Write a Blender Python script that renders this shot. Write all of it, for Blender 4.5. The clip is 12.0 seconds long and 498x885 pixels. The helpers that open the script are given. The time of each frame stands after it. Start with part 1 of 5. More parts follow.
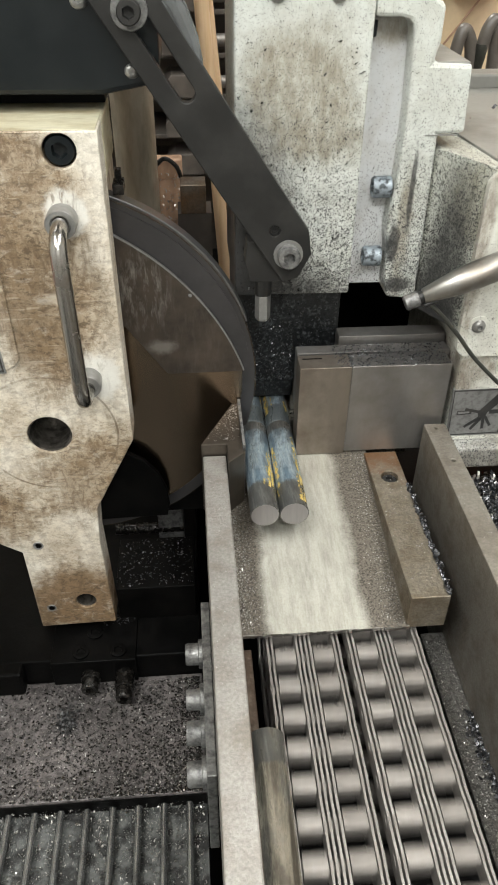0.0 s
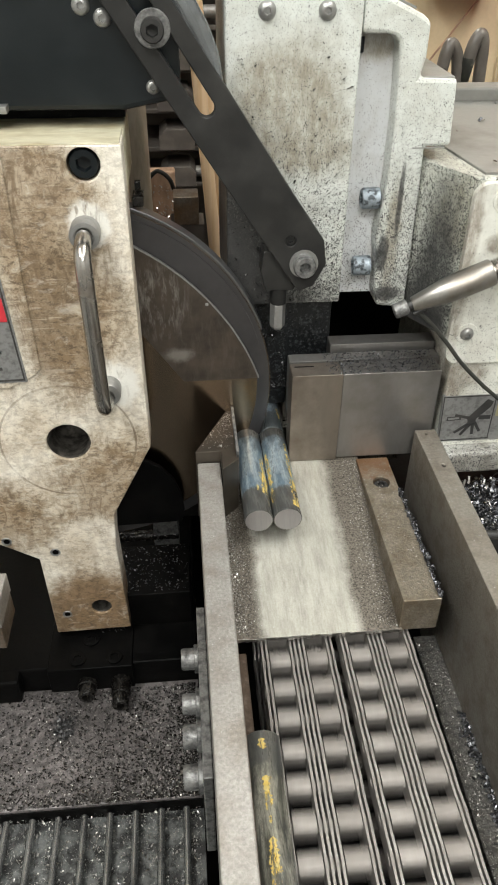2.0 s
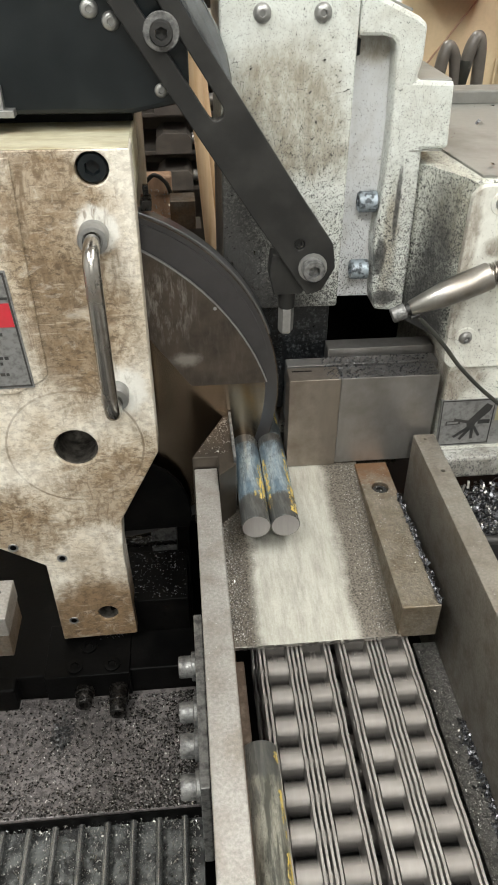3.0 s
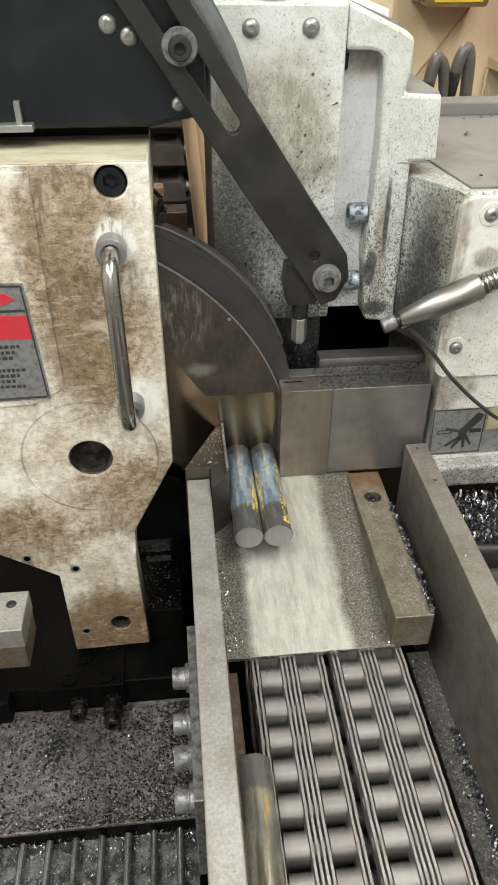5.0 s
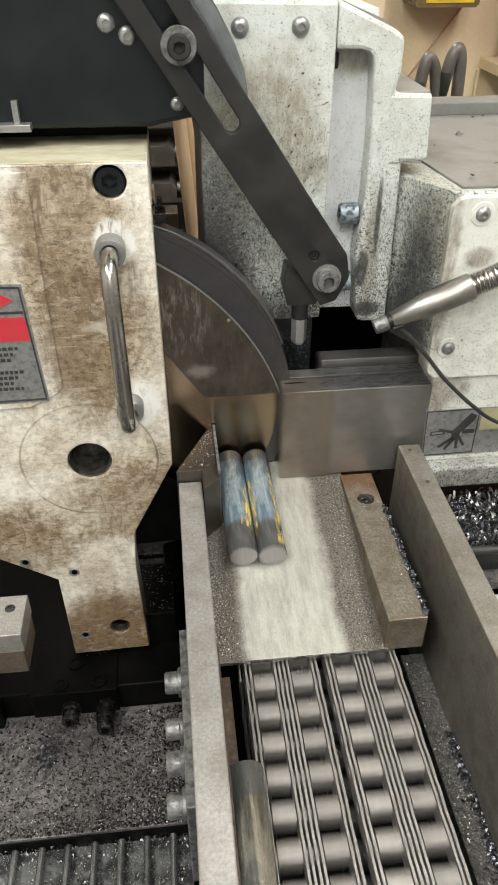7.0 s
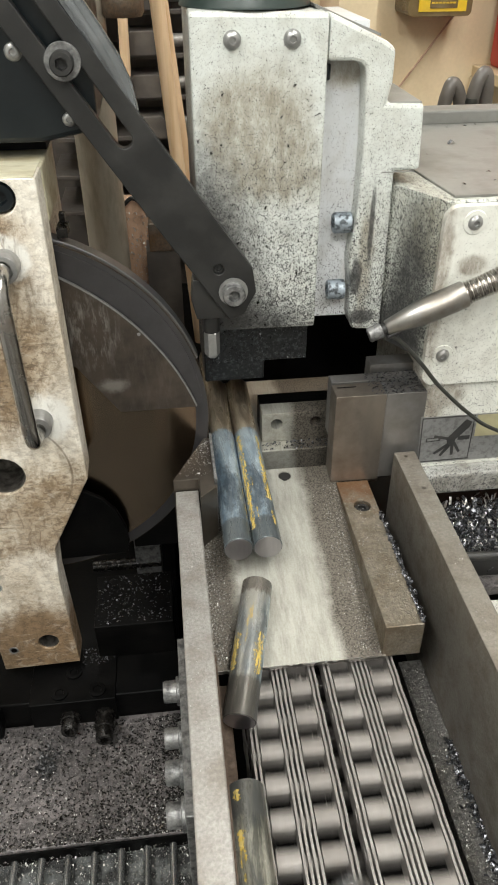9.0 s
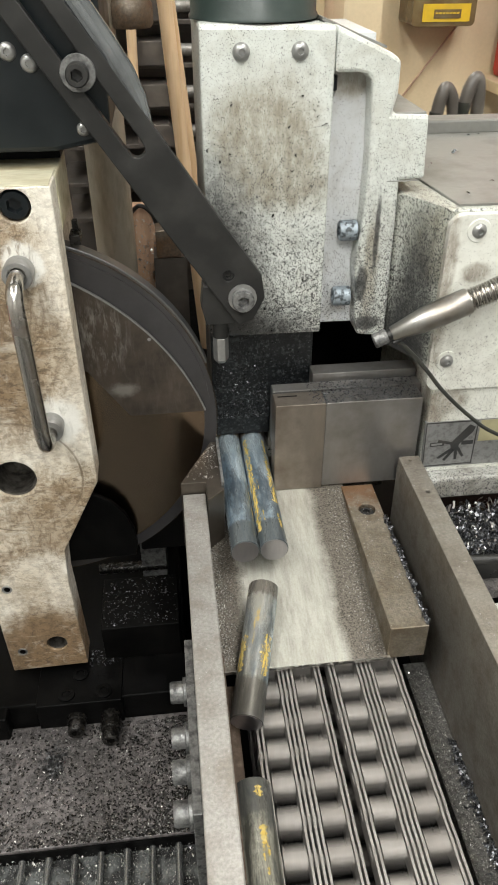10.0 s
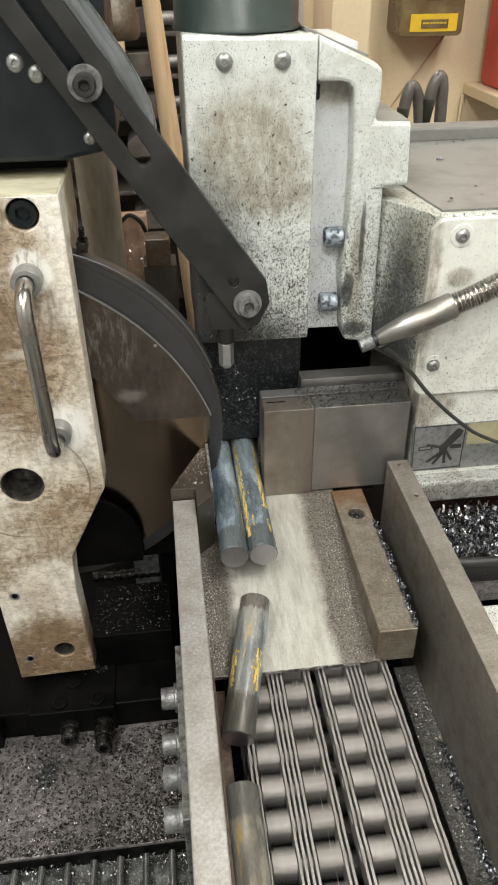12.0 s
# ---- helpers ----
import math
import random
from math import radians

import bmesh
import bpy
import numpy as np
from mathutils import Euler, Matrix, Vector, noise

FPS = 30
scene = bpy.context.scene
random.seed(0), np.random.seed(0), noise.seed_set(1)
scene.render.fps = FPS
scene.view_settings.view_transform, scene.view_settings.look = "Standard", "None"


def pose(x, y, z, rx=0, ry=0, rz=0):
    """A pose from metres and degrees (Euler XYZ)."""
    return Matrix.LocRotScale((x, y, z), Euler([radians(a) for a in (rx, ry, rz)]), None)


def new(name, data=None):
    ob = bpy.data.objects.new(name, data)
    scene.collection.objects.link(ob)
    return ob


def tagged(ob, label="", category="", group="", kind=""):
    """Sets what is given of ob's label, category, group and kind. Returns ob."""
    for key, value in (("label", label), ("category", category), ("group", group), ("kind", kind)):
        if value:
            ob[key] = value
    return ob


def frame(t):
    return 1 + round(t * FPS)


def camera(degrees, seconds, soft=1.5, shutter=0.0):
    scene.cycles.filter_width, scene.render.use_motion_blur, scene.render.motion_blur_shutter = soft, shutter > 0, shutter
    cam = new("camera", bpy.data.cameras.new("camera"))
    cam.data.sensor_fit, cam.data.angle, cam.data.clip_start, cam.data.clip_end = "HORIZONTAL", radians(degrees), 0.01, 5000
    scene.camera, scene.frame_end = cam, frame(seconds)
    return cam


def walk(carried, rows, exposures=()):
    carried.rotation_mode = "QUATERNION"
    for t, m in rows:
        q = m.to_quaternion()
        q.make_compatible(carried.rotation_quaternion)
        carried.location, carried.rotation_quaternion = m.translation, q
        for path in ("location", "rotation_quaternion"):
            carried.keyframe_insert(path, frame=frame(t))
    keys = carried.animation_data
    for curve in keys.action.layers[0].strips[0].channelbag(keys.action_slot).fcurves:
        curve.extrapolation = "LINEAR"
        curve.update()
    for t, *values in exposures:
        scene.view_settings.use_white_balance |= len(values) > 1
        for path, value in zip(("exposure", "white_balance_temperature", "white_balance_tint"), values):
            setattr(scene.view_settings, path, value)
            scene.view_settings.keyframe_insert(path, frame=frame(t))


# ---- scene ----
cam = camera(37.42, 12.0, soft=1.8, shutter=0.8)
PATH = [
    (0, pose(-0.0662, -0.4518, 0.4384, 52.526, -0.482, -4.620)),
    (0.5, pose(-0.0637, -0.4544, 0.4402, 52.760, -0.370, -4.841)),
    (1, pose(-0.0648, -0.4547, 0.4401, 52.869, -0.376, -4.899)),
    (1.5, pose(-0.0651, -0.4595, 0.4418, 53.032, -0.344, -5.103)),
    (2, pose(-0.0659, -0.4613, 0.4426, 53.275, -0.382, -5.201)),
    (2.5, pose(-0.0641, -0.4583, 0.4412, 53.480, -0.264, -5.264)),
    (3, pose(-0.0627, -0.4561, 0.4412, 53.512, -0.197, -5.306)),
    (5, pose(-0.0595, -0.4560, 0.4443, 54.104, -0.070, -5.792)),
    (5.5, pose(-0.0590, -0.4564, 0.4446, 54.154, -0.114, -5.865)),
    (6, pose(-0.0578, -0.4568, 0.4433, 54.308, -0.114, -5.960)),
    (6.5, pose(-0.0581, -0.4550, 0.4428, 54.293, -0.088, -6.091)),
    (7, pose(-0.0564, -0.4524, 0.4419, 54.236, -0.056, -6.284)),
    (9, pose(-0.0547, -0.4534, 0.4452, 54.694, 0.276, -6.683)),
    (9.5, pose(-0.0578, -0.4572, 0.4472, 54.946, 0.223, -6.555)),
    (10, pose(-0.0599, -0.4612, 0.4492, 55.139, 0.207, -6.472)),
    (10.5, pose(-0.0613, -0.4605, 0.4503, 55.125, 0.173, -6.574)),
    (11, pose(-0.0582, -0.4603, 0.4466, 55.367, 0.166, -6.659)),
    (11.5, pose(-0.0527, -0.4605, 0.4438, 55.425, 0.281, -6.804)),
    (12, pose(-0.0516, -0.4672, 0.4485, 55.860, 0.631, -6.874)),
]
walk(cam, PATH, exposures=[(0, 0.07), (12, 0.07)])

# ---- light: three ceiling fixtures of a workshop, and the dim bounce of its walls ----
world = bpy.data.worlds.new("workshop_air")
scene.world = world
world.use_nodes = True
world.node_tree.nodes["Background"].inputs["Color"].default_value = (0.9, 0.93, 1.0, 1)
world.node_tree.nodes["Background"].inputs["Strength"].default_value = 0.02
LAMPS = [(-0.80, -0.75, 27.0), (0.70, -0.35, 17.5), (0.05, -1.75, 37.0), (-0.2, 1.5, 23.0)]
LAMP_Z = 1.75


# ---- materials ----
def nodes_of(name):
    m = bpy.data.materials.new(name)
    m.use_nodes = True
    return m, m.node_tree, m.node_tree.nodes["Principled BSDF"]


def node(nt, kind, **values):
    n = nt.nodes.new(kind)
    for k, v in values.items():
        n.inputs[k].default_value = v
    return n


def mapped(nt, stretch, own=False):
    co = nt.nodes.new("ShaderNodeTexCoord")
    mp = nt.nodes.new("ShaderNodeMapping")
    mp.inputs["Scale"].default_value = stretch
    nt.links.new(co.outputs["Object"], mp.inputs["Vector"])
    return mp.outputs["Vector"]


def noise_mask(nt, vec, scale, lo, hi, detail=6.0, rough=0.6, twist=0.0):
    n = node(nt, "ShaderNodeTexNoise", Scale=scale, Detail=detail, Roughness=rough, Distortion=twist)
    nt.links.new(vec, n.inputs["Vector"])
    r = nt.nodes.new("ShaderNodeMapRange")
    r.inputs["From Min"].default_value, r.inputs["From Max"].default_value = lo, hi
    nt.links.new(n.outputs["Fac"], r.inputs["Value"])
    return r.outputs["Result"]


def zone(nt, vec, cx, cz, rx, rz, soft=0.5, wobble=0.5, scale=60):
    """1 inside an uneven patch round (cx, cz) of the x-z plane, falling to 0 outside."""
    sub = nt.nodes.new("ShaderNodeVectorMath")
    sub.operation = "SUBTRACT"
    nt.links.new(vec, sub.inputs[0])
    sub.inputs[1].default_value = (cx, 0, cz)
    mul = nt.nodes.new("ShaderNodeVectorMath")
    mul.operation = "MULTIPLY"
    nt.links.new(sub.outputs[0], mul.inputs[0])
    mul.inputs[1].default_value = (1 / rx, 0, 1 / rz)
    size = nt.nodes.new("ShaderNodeVectorMath")
    size.operation = "LENGTH"
    nt.links.new(mul.outputs[0], size.inputs[0])
    n = node(nt, "ShaderNodeTexNoise", Scale=scale, Detail=8.0, Roughness=0.65)
    nt.links.new(vec, n.inputs["Vector"])
    add = nt.nodes.new("ShaderNodeMath")
    add.operation = "MULTIPLY_ADD"
    nt.links.new(n.outputs["Fac"], add.inputs[0])
    add.inputs[1].default_value = wobble * 2
    nt.links.new(size.outputs["Value"], add.inputs[2])
    r = nt.nodes.new("ShaderNodeMapRange")
    r.interpolation_type = "SMOOTHSTEP"
    r.inputs["From Min"].default_value, r.inputs["From Max"].default_value = 1 + wobble + soft / 2, 1 + wobble - soft / 2
    nt.links.new(add.outputs[0], r.inputs["Value"])
    return r.outputs["Result"]


def mix(nt, fac, a, b):
    n = nt.nodes.new("ShaderNodeMix")
    n.data_type = "RGBA"
    for socket, v in ((n.inputs[0], fac), (n.inputs[6], a), (n.inputs[7], b)):
        if isinstance(v, (tuple, float, int)):
            socket.default_value = (*v, 1) if isinstance(v, tuple) else v
        else:
            nt.links.new(v, socket)
    return n.outputs[2]


def times(nt, a, b, op="MULTIPLY"):
    n = nt.nodes.new("ShaderNodeMath")
    n.operation = op
    n.use_clamp = True
    for socket, v in ((n.inputs[0], a), (n.inputs[1], b)):
        if isinstance(v, (float, int)):
            socket.default_value = v
        else:
            nt.links.new(v, socket)
    return n.outputs[0]


def finish(nt, bsdf, color, rough, metal, bump_from=None, bump=0.0, distance=0.0004):
    nt.links.new(color, bsdf.inputs["Base Color"])
    if isinstance(rough, float):
        bsdf.inputs["Roughness"].default_value = rough
    else:
        nt.links.new(rough, bsdf.inputs["Roughness"])
    if isinstance(metal, (float, int)):
        bsdf.inputs["Metallic"].default_value = metal
    else:
        nt.links.new(metal, bsdf.inputs["Metallic"])
    if bump_from is not None:
        b = node(nt, "ShaderNodeBump", Strength=bump, Distance=distance)
        nt.links.new(bump_from, b.inputs["Height"])
        nt.links.new(b.outputs["Normal"], bsdf.inputs["Normal"])


def ranged(nt, value, lo, hi):
    r = nt.nodes.new("ShaderNodeMapRange")
    r.inputs["To Min"].default_value, r.inputs["To Max"].default_value = lo, hi
    nt.links.new(value, r.inputs["Value"])
    return r.outputs["Result"]


def surface(name, base, dirt, metal=0.0, rough=(0.35, 0.6), stretch=(1, 1, 1), coarse=25, fine=160, dirt_lo=0.45, dirt_hi=0.7,
            bump=0.25, grain=0.12, gloss=0.5):
    """A worn surface: base colour, coarse dirt patches and a fine grain."""
    m, nt, bsdf = nodes_of(name)
    v = mapped(nt, stretch)
    patches = noise_mask(nt, v, coarse, dirt_lo, dirt_hi)
    fine_mask = noise_mask(nt, v, fine, 0.3, 0.75, 4.0)
    col = mix(nt, patches, base, dirt)
    col = mix(nt, times(nt, fine_mask, grain), col, tuple(c * 0.3 for c in base))
    finish(nt, bsdf, col, ranged(nt, patches, *rough), metal, fine_mask, bump)
    bsdf.inputs["Specular IOR Level"].default_value = gloss
    return m


def speckled(name, base, stain, speck, z0, z1, density=(0.12, 0.58), cells=900, grime=0.9, patches=(), caked=(), spray_shade=None):
    """Painted casting: brown hand smudges at patches, black cakes of swarf with some painted shade, and flecks of two
    sizes, thicker lower down.
    """
    m, nt, bsdf = nodes_of(name)
    v = mapped(nt, (1, 1, 1))
    wipe = mapped(nt, (1, 1, 0.45))
    wipe.node.inputs["Rotation"].default_value = (0, radians(28), 0)
    wipes = noise_mask(nt, wipe, 80, 0.38, 0.62, 14.0, 0.80)
    smudge = noise_mask(nt, v, 38, 0.45, 0.70, 10.0, 0.72)
    smudge = times(nt, smudge, 0.40)
    for patch in patches:
        smudge = times(nt, smudge, zone(nt, v, *patch), "ADD")
    sep = nt.nodes.new("ShaderNodeSeparateXYZ")
    nt.links.new(v, sep.inputs["Vector"])
    low = nt.nodes.new("ShaderNodeMapRange")
    low.inputs["From Min"].default_value, low.inputs["From Max"].default_value = z1, z0
    low.inputs["To Min"].default_value, low.inputs["To Max"].default_value = density
    nt.links.new(sep.outputs["Z"], low.inputs["Value"])
    flecks = []
    for size, seed, spread in ((cells, 0.0, 0.45), (cells * 1.7, 3.7, 0.44), (cells * 0.6, 8.1, 0.55), (cells * 0.33, 5.3, 0.62)):
        off = mapped(nt, (1, 1, 0.8))
        off.node.inputs["Location"].default_value = (seed, seed, seed)
        vor = node(nt, "ShaderNodeTexVoronoi", Scale=size, Randomness=1.0)
        warp = node(nt, "ShaderNodeTexNoise", Scale=size * 1.5, Detail=2.0)
        nt.links.new(off, warp.inputs["Vector"])
        add = nt.nodes.new("ShaderNodeMix")
        add.data_type = "VECTOR"
        add.inputs[0].default_value = 0.0010
        nt.links.new(off, add.inputs[4])
        nt.links.new(warp.outputs["Color"], add.inputs[5])
        nt.links.new(add.outputs[1], vor.inputs["Vector"])
        pick = noise_mask(nt, off, size * 0.5, spread, spread + 0.14, 2.0)
        less = nt.nodes.new("ShaderNodeMath")
        less.operation = "LESS_THAN"
        nt.links.new(vor.outputs["Distance"], less.inputs[0])
        nt.links.new(times(nt, low.outputs["Result"], pick), less.inputs[1])
        flecks.append(less.outputs[0])
    film = noise_mask(nt, v, 160, 0.42, 0.70, 9.0, 0.78)
    col = mix(nt, times(nt, smudge, ranged(nt, wipes, 0.35, 0.8)), base, stain)
    col = mix(nt, times(nt, times(nt, wipes, smudge), 0.55), col, tuple(c * 0.5 for c in stain))
    heavy = times(nt, low.outputs["Result"], low.outputs["Result"])
    col = mix(nt, times(nt, times(nt, film, heavy), grime * 1.6), col, (0.10, 0.10, 0.095))
    for cake in caked:
        col = mix(nt, times(nt, zone(nt, v, *cake), ranged(nt, film, 0.78, 1.0)), col, (0.025, 0.025, 0.026))
    # swarf crust plus painted-in shade of head and arm, darker down and left
    if spray_shade:
        dark_x, clean_x, dark_z, clean_z = spray_shade
        across, down = nt.nodes.new("ShaderNodeMapRange"), nt.nodes.new("ShaderNodeMapRange")
        across.inputs["From Min"].default_value, across.inputs["From Max"].default_value = clean_x, dark_x
        down.inputs["From Min"].default_value, down.inputs["From Max"].default_value = clean_z, dark_z
        nt.links.new(sep.outputs["X"], across.inputs["Value"])
        nt.links.new(sep.outputs["Z"], down.inputs["Value"])
        grit = noise_mask(nt, v, 420, 0.35, 0.65, 6.0, 0.7)
        thick = times(nt, across.outputs["Result"], down.outputs["Result"])
        crust = nt.nodes.new("ShaderNodeMapRange")
        crust.inputs["From Min"].default_value, crust.inputs["From Max"].default_value = 0.95, 1.45
        heap = nt.nodes.new("ShaderNodeMath")
        heap.operation = "MULTIPLY_ADD"
        nt.links.new(thick, heap.inputs[0])
        heap.inputs[1].default_value = 1.6
        nt.links.new(grit, heap.inputs[2])
        nt.links.new(heap.outputs[0], crust.inputs["Value"])
        col = mix(nt, times(nt, thick, 0.70), col, (0.11, 0.105, 0.097))
        col = mix(nt, times(nt, crust.outputs["Result"], 0.9), col, (0.028, 0.028, 0.028))
    for f in flecks:
        col = mix(nt, times(nt, f, 0.92), col, speck)
    finish(nt, bsdf, col, ranged(nt, smudge, 0.32, 0.6), 0.0, flecks[0], 0.3)
    return m


def brushed(name, base, mark, stretch, rough=(0.22, 0.45), scale=90, metal=1.0, marks=(0.5, 0.75)):
    m, nt, bsdf = nodes_of(name)
    v = mapped(nt, stretch)
    lines = noise_mask(nt, v, scale, 0.25, 0.75, 5.0, 0.7)
    blotch = noise_mask(nt, mapped(nt, (1, 1, 1)), 22, *marks)
    col = mix(nt, times(nt, lines, 0.5), base, tuple(c * 0.55 for c in base))
    col = mix(nt, blotch, col, mark)
    finish(nt, bsdf, col, ranged(nt, blotch, *rough), metal, lines, 0.12, 0.0002)
    return m


def worn_paint(name):
    """Cream machine paint, hand-worn and oil-stained: handled brown areas, mottled grime, fine scratches across."""
    m, nt, bsdf = nodes_of(name)
    v = mapped(nt, (1, 1, 1))
    broad = noise_mask(nt, mapped(nt, (1, 1, 0.8)), 22, 0.38, 0.60, 5.0, 0.6)
    mottle = noise_mask(nt, v, 75, 0.465, 0.545, 15.0, 0.82, 0.25)
    swirl = mapped(nt, (0.75, 1, 1.25))
    swirl.node.inputs["Rotation"].default_value = (0, radians(-40), 0)
    grime = noise_mask(nt, swirl, 150, 0.495, 0.555, 15.0, 0.84, 0.3)
    spots = noise_mask(nt, v, 260, 0.62, 0.70, 6.0, 0.7)
    across = noise_mask(nt, mapped(nt, (0.22, 1, 1.3)), 200, 0.48, 0.70, 10.0, 0.78)
    lines = []
    for tilt, scale, lo in ((52, 260, 0.63), (-35, 240, 0.64), (8, 300, 0.66)):
        slant = mapped(nt, (0.10, 1, 1.2))
        slant.node.inputs["Rotation"].default_value = (0, radians(tilt), 0)
        lines.append(noise_mask(nt, slant, scale, lo, lo + 0.05, 3.0, 0.6))
    # where hands and oil have browned it: beside the handle, the arc over the leg, the leg's foot, the lower left
    handled = zone(nt, v, -0.180, 0.185, 0.040, 0.090, 0.9, 0.6, 38)
    rim = zone(nt, v, -0.150, 0.000, 0.060, 0.050, 0.9, 0.6, 45)
    foot_ = zone(nt, v, -0.197, -0.172, 0.052, 0.054, 0.70, 0.40, 70)
    dark = zone(nt, v, -0.190, 0.168, 0.022, 0.055, 1.0, 0.7, 60)
    upper = zone(nt, v, -0.186, 0.262, 0.036, 0.052, 0.9, 0.55, 45)
    left = zone(nt, v, -0.275, -0.035, 0.050, 0.040, 0.9, 0.6, 45)
    brown = times(nt, times(nt, handled, rim, "ADD"), times(nt, times(nt, left, upper, "ADD"), foot_, "ADD"), "ADD")
    clean = times(nt, zone(nt, v, -0.153, 0.2480, 0.015, 0.017, 0.4, 0.5, 90), zone(nt, v, -0.146, 0.110, 0.018, 0.022, 0.6, 0.6, 90), "ADD")
    heavy = times(nt, ranged(nt, brown, 0.44, 1.0), ranged(nt, broad, 0.6, 1.0))
    col = mix(nt, times(nt, broad, 0.7), (0.77, 0.735, 0.65), (0.54, 0.46, 0.345))
    col = mix(nt, times(nt, brown, 0.80), col, (0.30, 0.222, 0.138))
    col = mix(nt, times(nt, dark, 0.6), col, (0.20, 0.145, 0.09))
    col = mix(nt, times(nt, foot_, 0.9), col, (0.21, 0.135, 0.075))
    col = mix(nt, times(nt, mottle, times(nt, heavy, 0.85)), col, (0.20, 0.135, 0.075))
    col = mix(nt, times(nt, grime, times(nt, heavy, 0.85)), col, (0.075, 0.05, 0.028))
    col = mix(nt, times(nt, spots, 0.45), col, (0.07, 0.05, 0.035))
    col = mix(nt, times(nt, across, times(nt, heavy, 0.15)), col, (0.17, 0.115, 0.07))
    col = mix(nt, times(nt, lines[0], 0.40), col, (0.62, 0.54, 0.42))
    col = mix(nt, times(nt, lines[1], 0.25), col, (0.66, 0.60, 0.50))
    col = mix(nt, times(nt, lines[2], 0.08), col, (0.66, 0.59, 0.47))
    col = mix(nt, times(nt, clean, 0.75), col, (0.76, 0.76, 0.72))
    # strokes where a rag has smeared the oil, and a turned circle round the bore
    smear = mapped(nt, (1.0, 1, 0.30))
    smear.node.inputs["Rotation"].default_value = (0, radians(62), 0)
    rag = noise_mask(nt, smear, 120, 0.50, 0.62, 9.0, 0.70, 1.2)
    col = mix(nt, times(nt, rag, times(nt, ranged(nt, brown, 0.22, 1.0), 0.75)), col, (0.13, 0.088, 0.05))
    pale = noise_mask(nt, swirl, 60, 0.56, 0.66, 9.0, 0.72, 0.8)
    col = mix(nt, times(nt, pale, 0.35), col, (0.72, 0.68, 0.59))
    sub = nt.nodes.new("ShaderNodeVectorMath")
    sub.operation = "SUBTRACT"
    nt.links.new(v, sub.inputs[0])
    sub.inputs[1].default_value = (-0.195, 0, 0.0515)
    flat = nt.nodes.new("ShaderNodeVectorMath")
    flat.operation = "MULTIPLY"
    nt.links.new(sub.outputs[0], flat.inputs[0])
    flat.inputs[1].default_value = (1, 0, 1)
    far = nt.nodes.new("ShaderNodeVectorMath")
    far.operation = "LENGTH"
    nt.links.new(flat.outputs[0], far.inputs[0])
    ringed = nt.nodes.new("ShaderNodeMath")
    ringed.operation = "COMPARE"
    nt.links.new(far.outputs["Value"], ringed.inputs[0])
    ringed.inputs[1].default_value, ringed.inputs[2].default_value = 0.0592, 0.0009
    col = mix(nt, times(nt, ringed.outputs[0], ranged(nt, broad, 0.15, 0.7)), col, (0.12, 0.085, 0.05))
    finish(nt, bsdf, col, ranged(nt, mottle, 0.34, 0.55), 0.0, mottle, 0.12, 0.0002)
    return m


def scraped(name):
    """Chute plate: pale where bars have polished it, grey and pitted towards its long edges, scratched lengthwise."""
    m, nt, bsdf = nodes_of(name)
    v = mapped(nt, (1, 1, 1))
    lines = noise_mask(nt, mapped(nt, (1, 0.09, 1)), 150, 0.42, 0.66, 8.0, 0.78)
    cloud = noise_mask(nt, v, 30, 0.42, 0.68, 8.0, 0.7)
    pits = noise_mask(nt, v, 620, 0.46, 0.60, 5.0, 0.65)
    sep = nt.nodes.new("ShaderNodeSeparateXYZ")
    nt.links.new(v, sep.inputs["Vector"])
    far = nt.nodes.new("ShaderNodeMath")
    far.operation = "SUBTRACT"
    nt.links.new(sep.outputs["X"], far.inputs[0])
    far.inputs[1].default_value = 0.0215
    dist = nt.nodes.new("ShaderNodeMath")
    dist.operation = "ABSOLUTE"
    nt.links.new(far.outputs[0], dist.inputs[0])
    wob = nt.nodes.new("ShaderNodeMath")
    wob.operation = "ADD"
    nt.links.new(dist.outputs[0], wob.inputs[0])
    nt.links.new(times(nt, cloud, 0.006), wob.inputs[1])
    edge = nt.nodes.new("ShaderNodeMapRange")
    edge.inputs["From Min"].default_value, edge.inputs["From Max"].default_value = 0.036, 0.046
    nt.links.new(wob.outputs[0], edge.inputs["Value"])
    col = mix(nt, times(nt, lines, 0.7), (0.455, 0.45, 0.40), (0.24, 0.23, 0.195))
    col = mix(nt, times(nt, cloud, 0.35), col, (0.28, 0.265, 0.225))
    col = mix(nt, times(nt, pits, 0.14), col, (0.16, 0.15, 0.13))
    worn = mix(nt, pits, (0.165, 0.147, 0.122), (0.052, 0.046, 0.038))
    col = mix(nt, edge.outputs["Result"], col, worn)
    finish(nt, bsdf, col, ranged(nt, edge.outputs["Result"], 0.50, 0.58), 0.55, lines, 0.2, 0.0002)
    return m


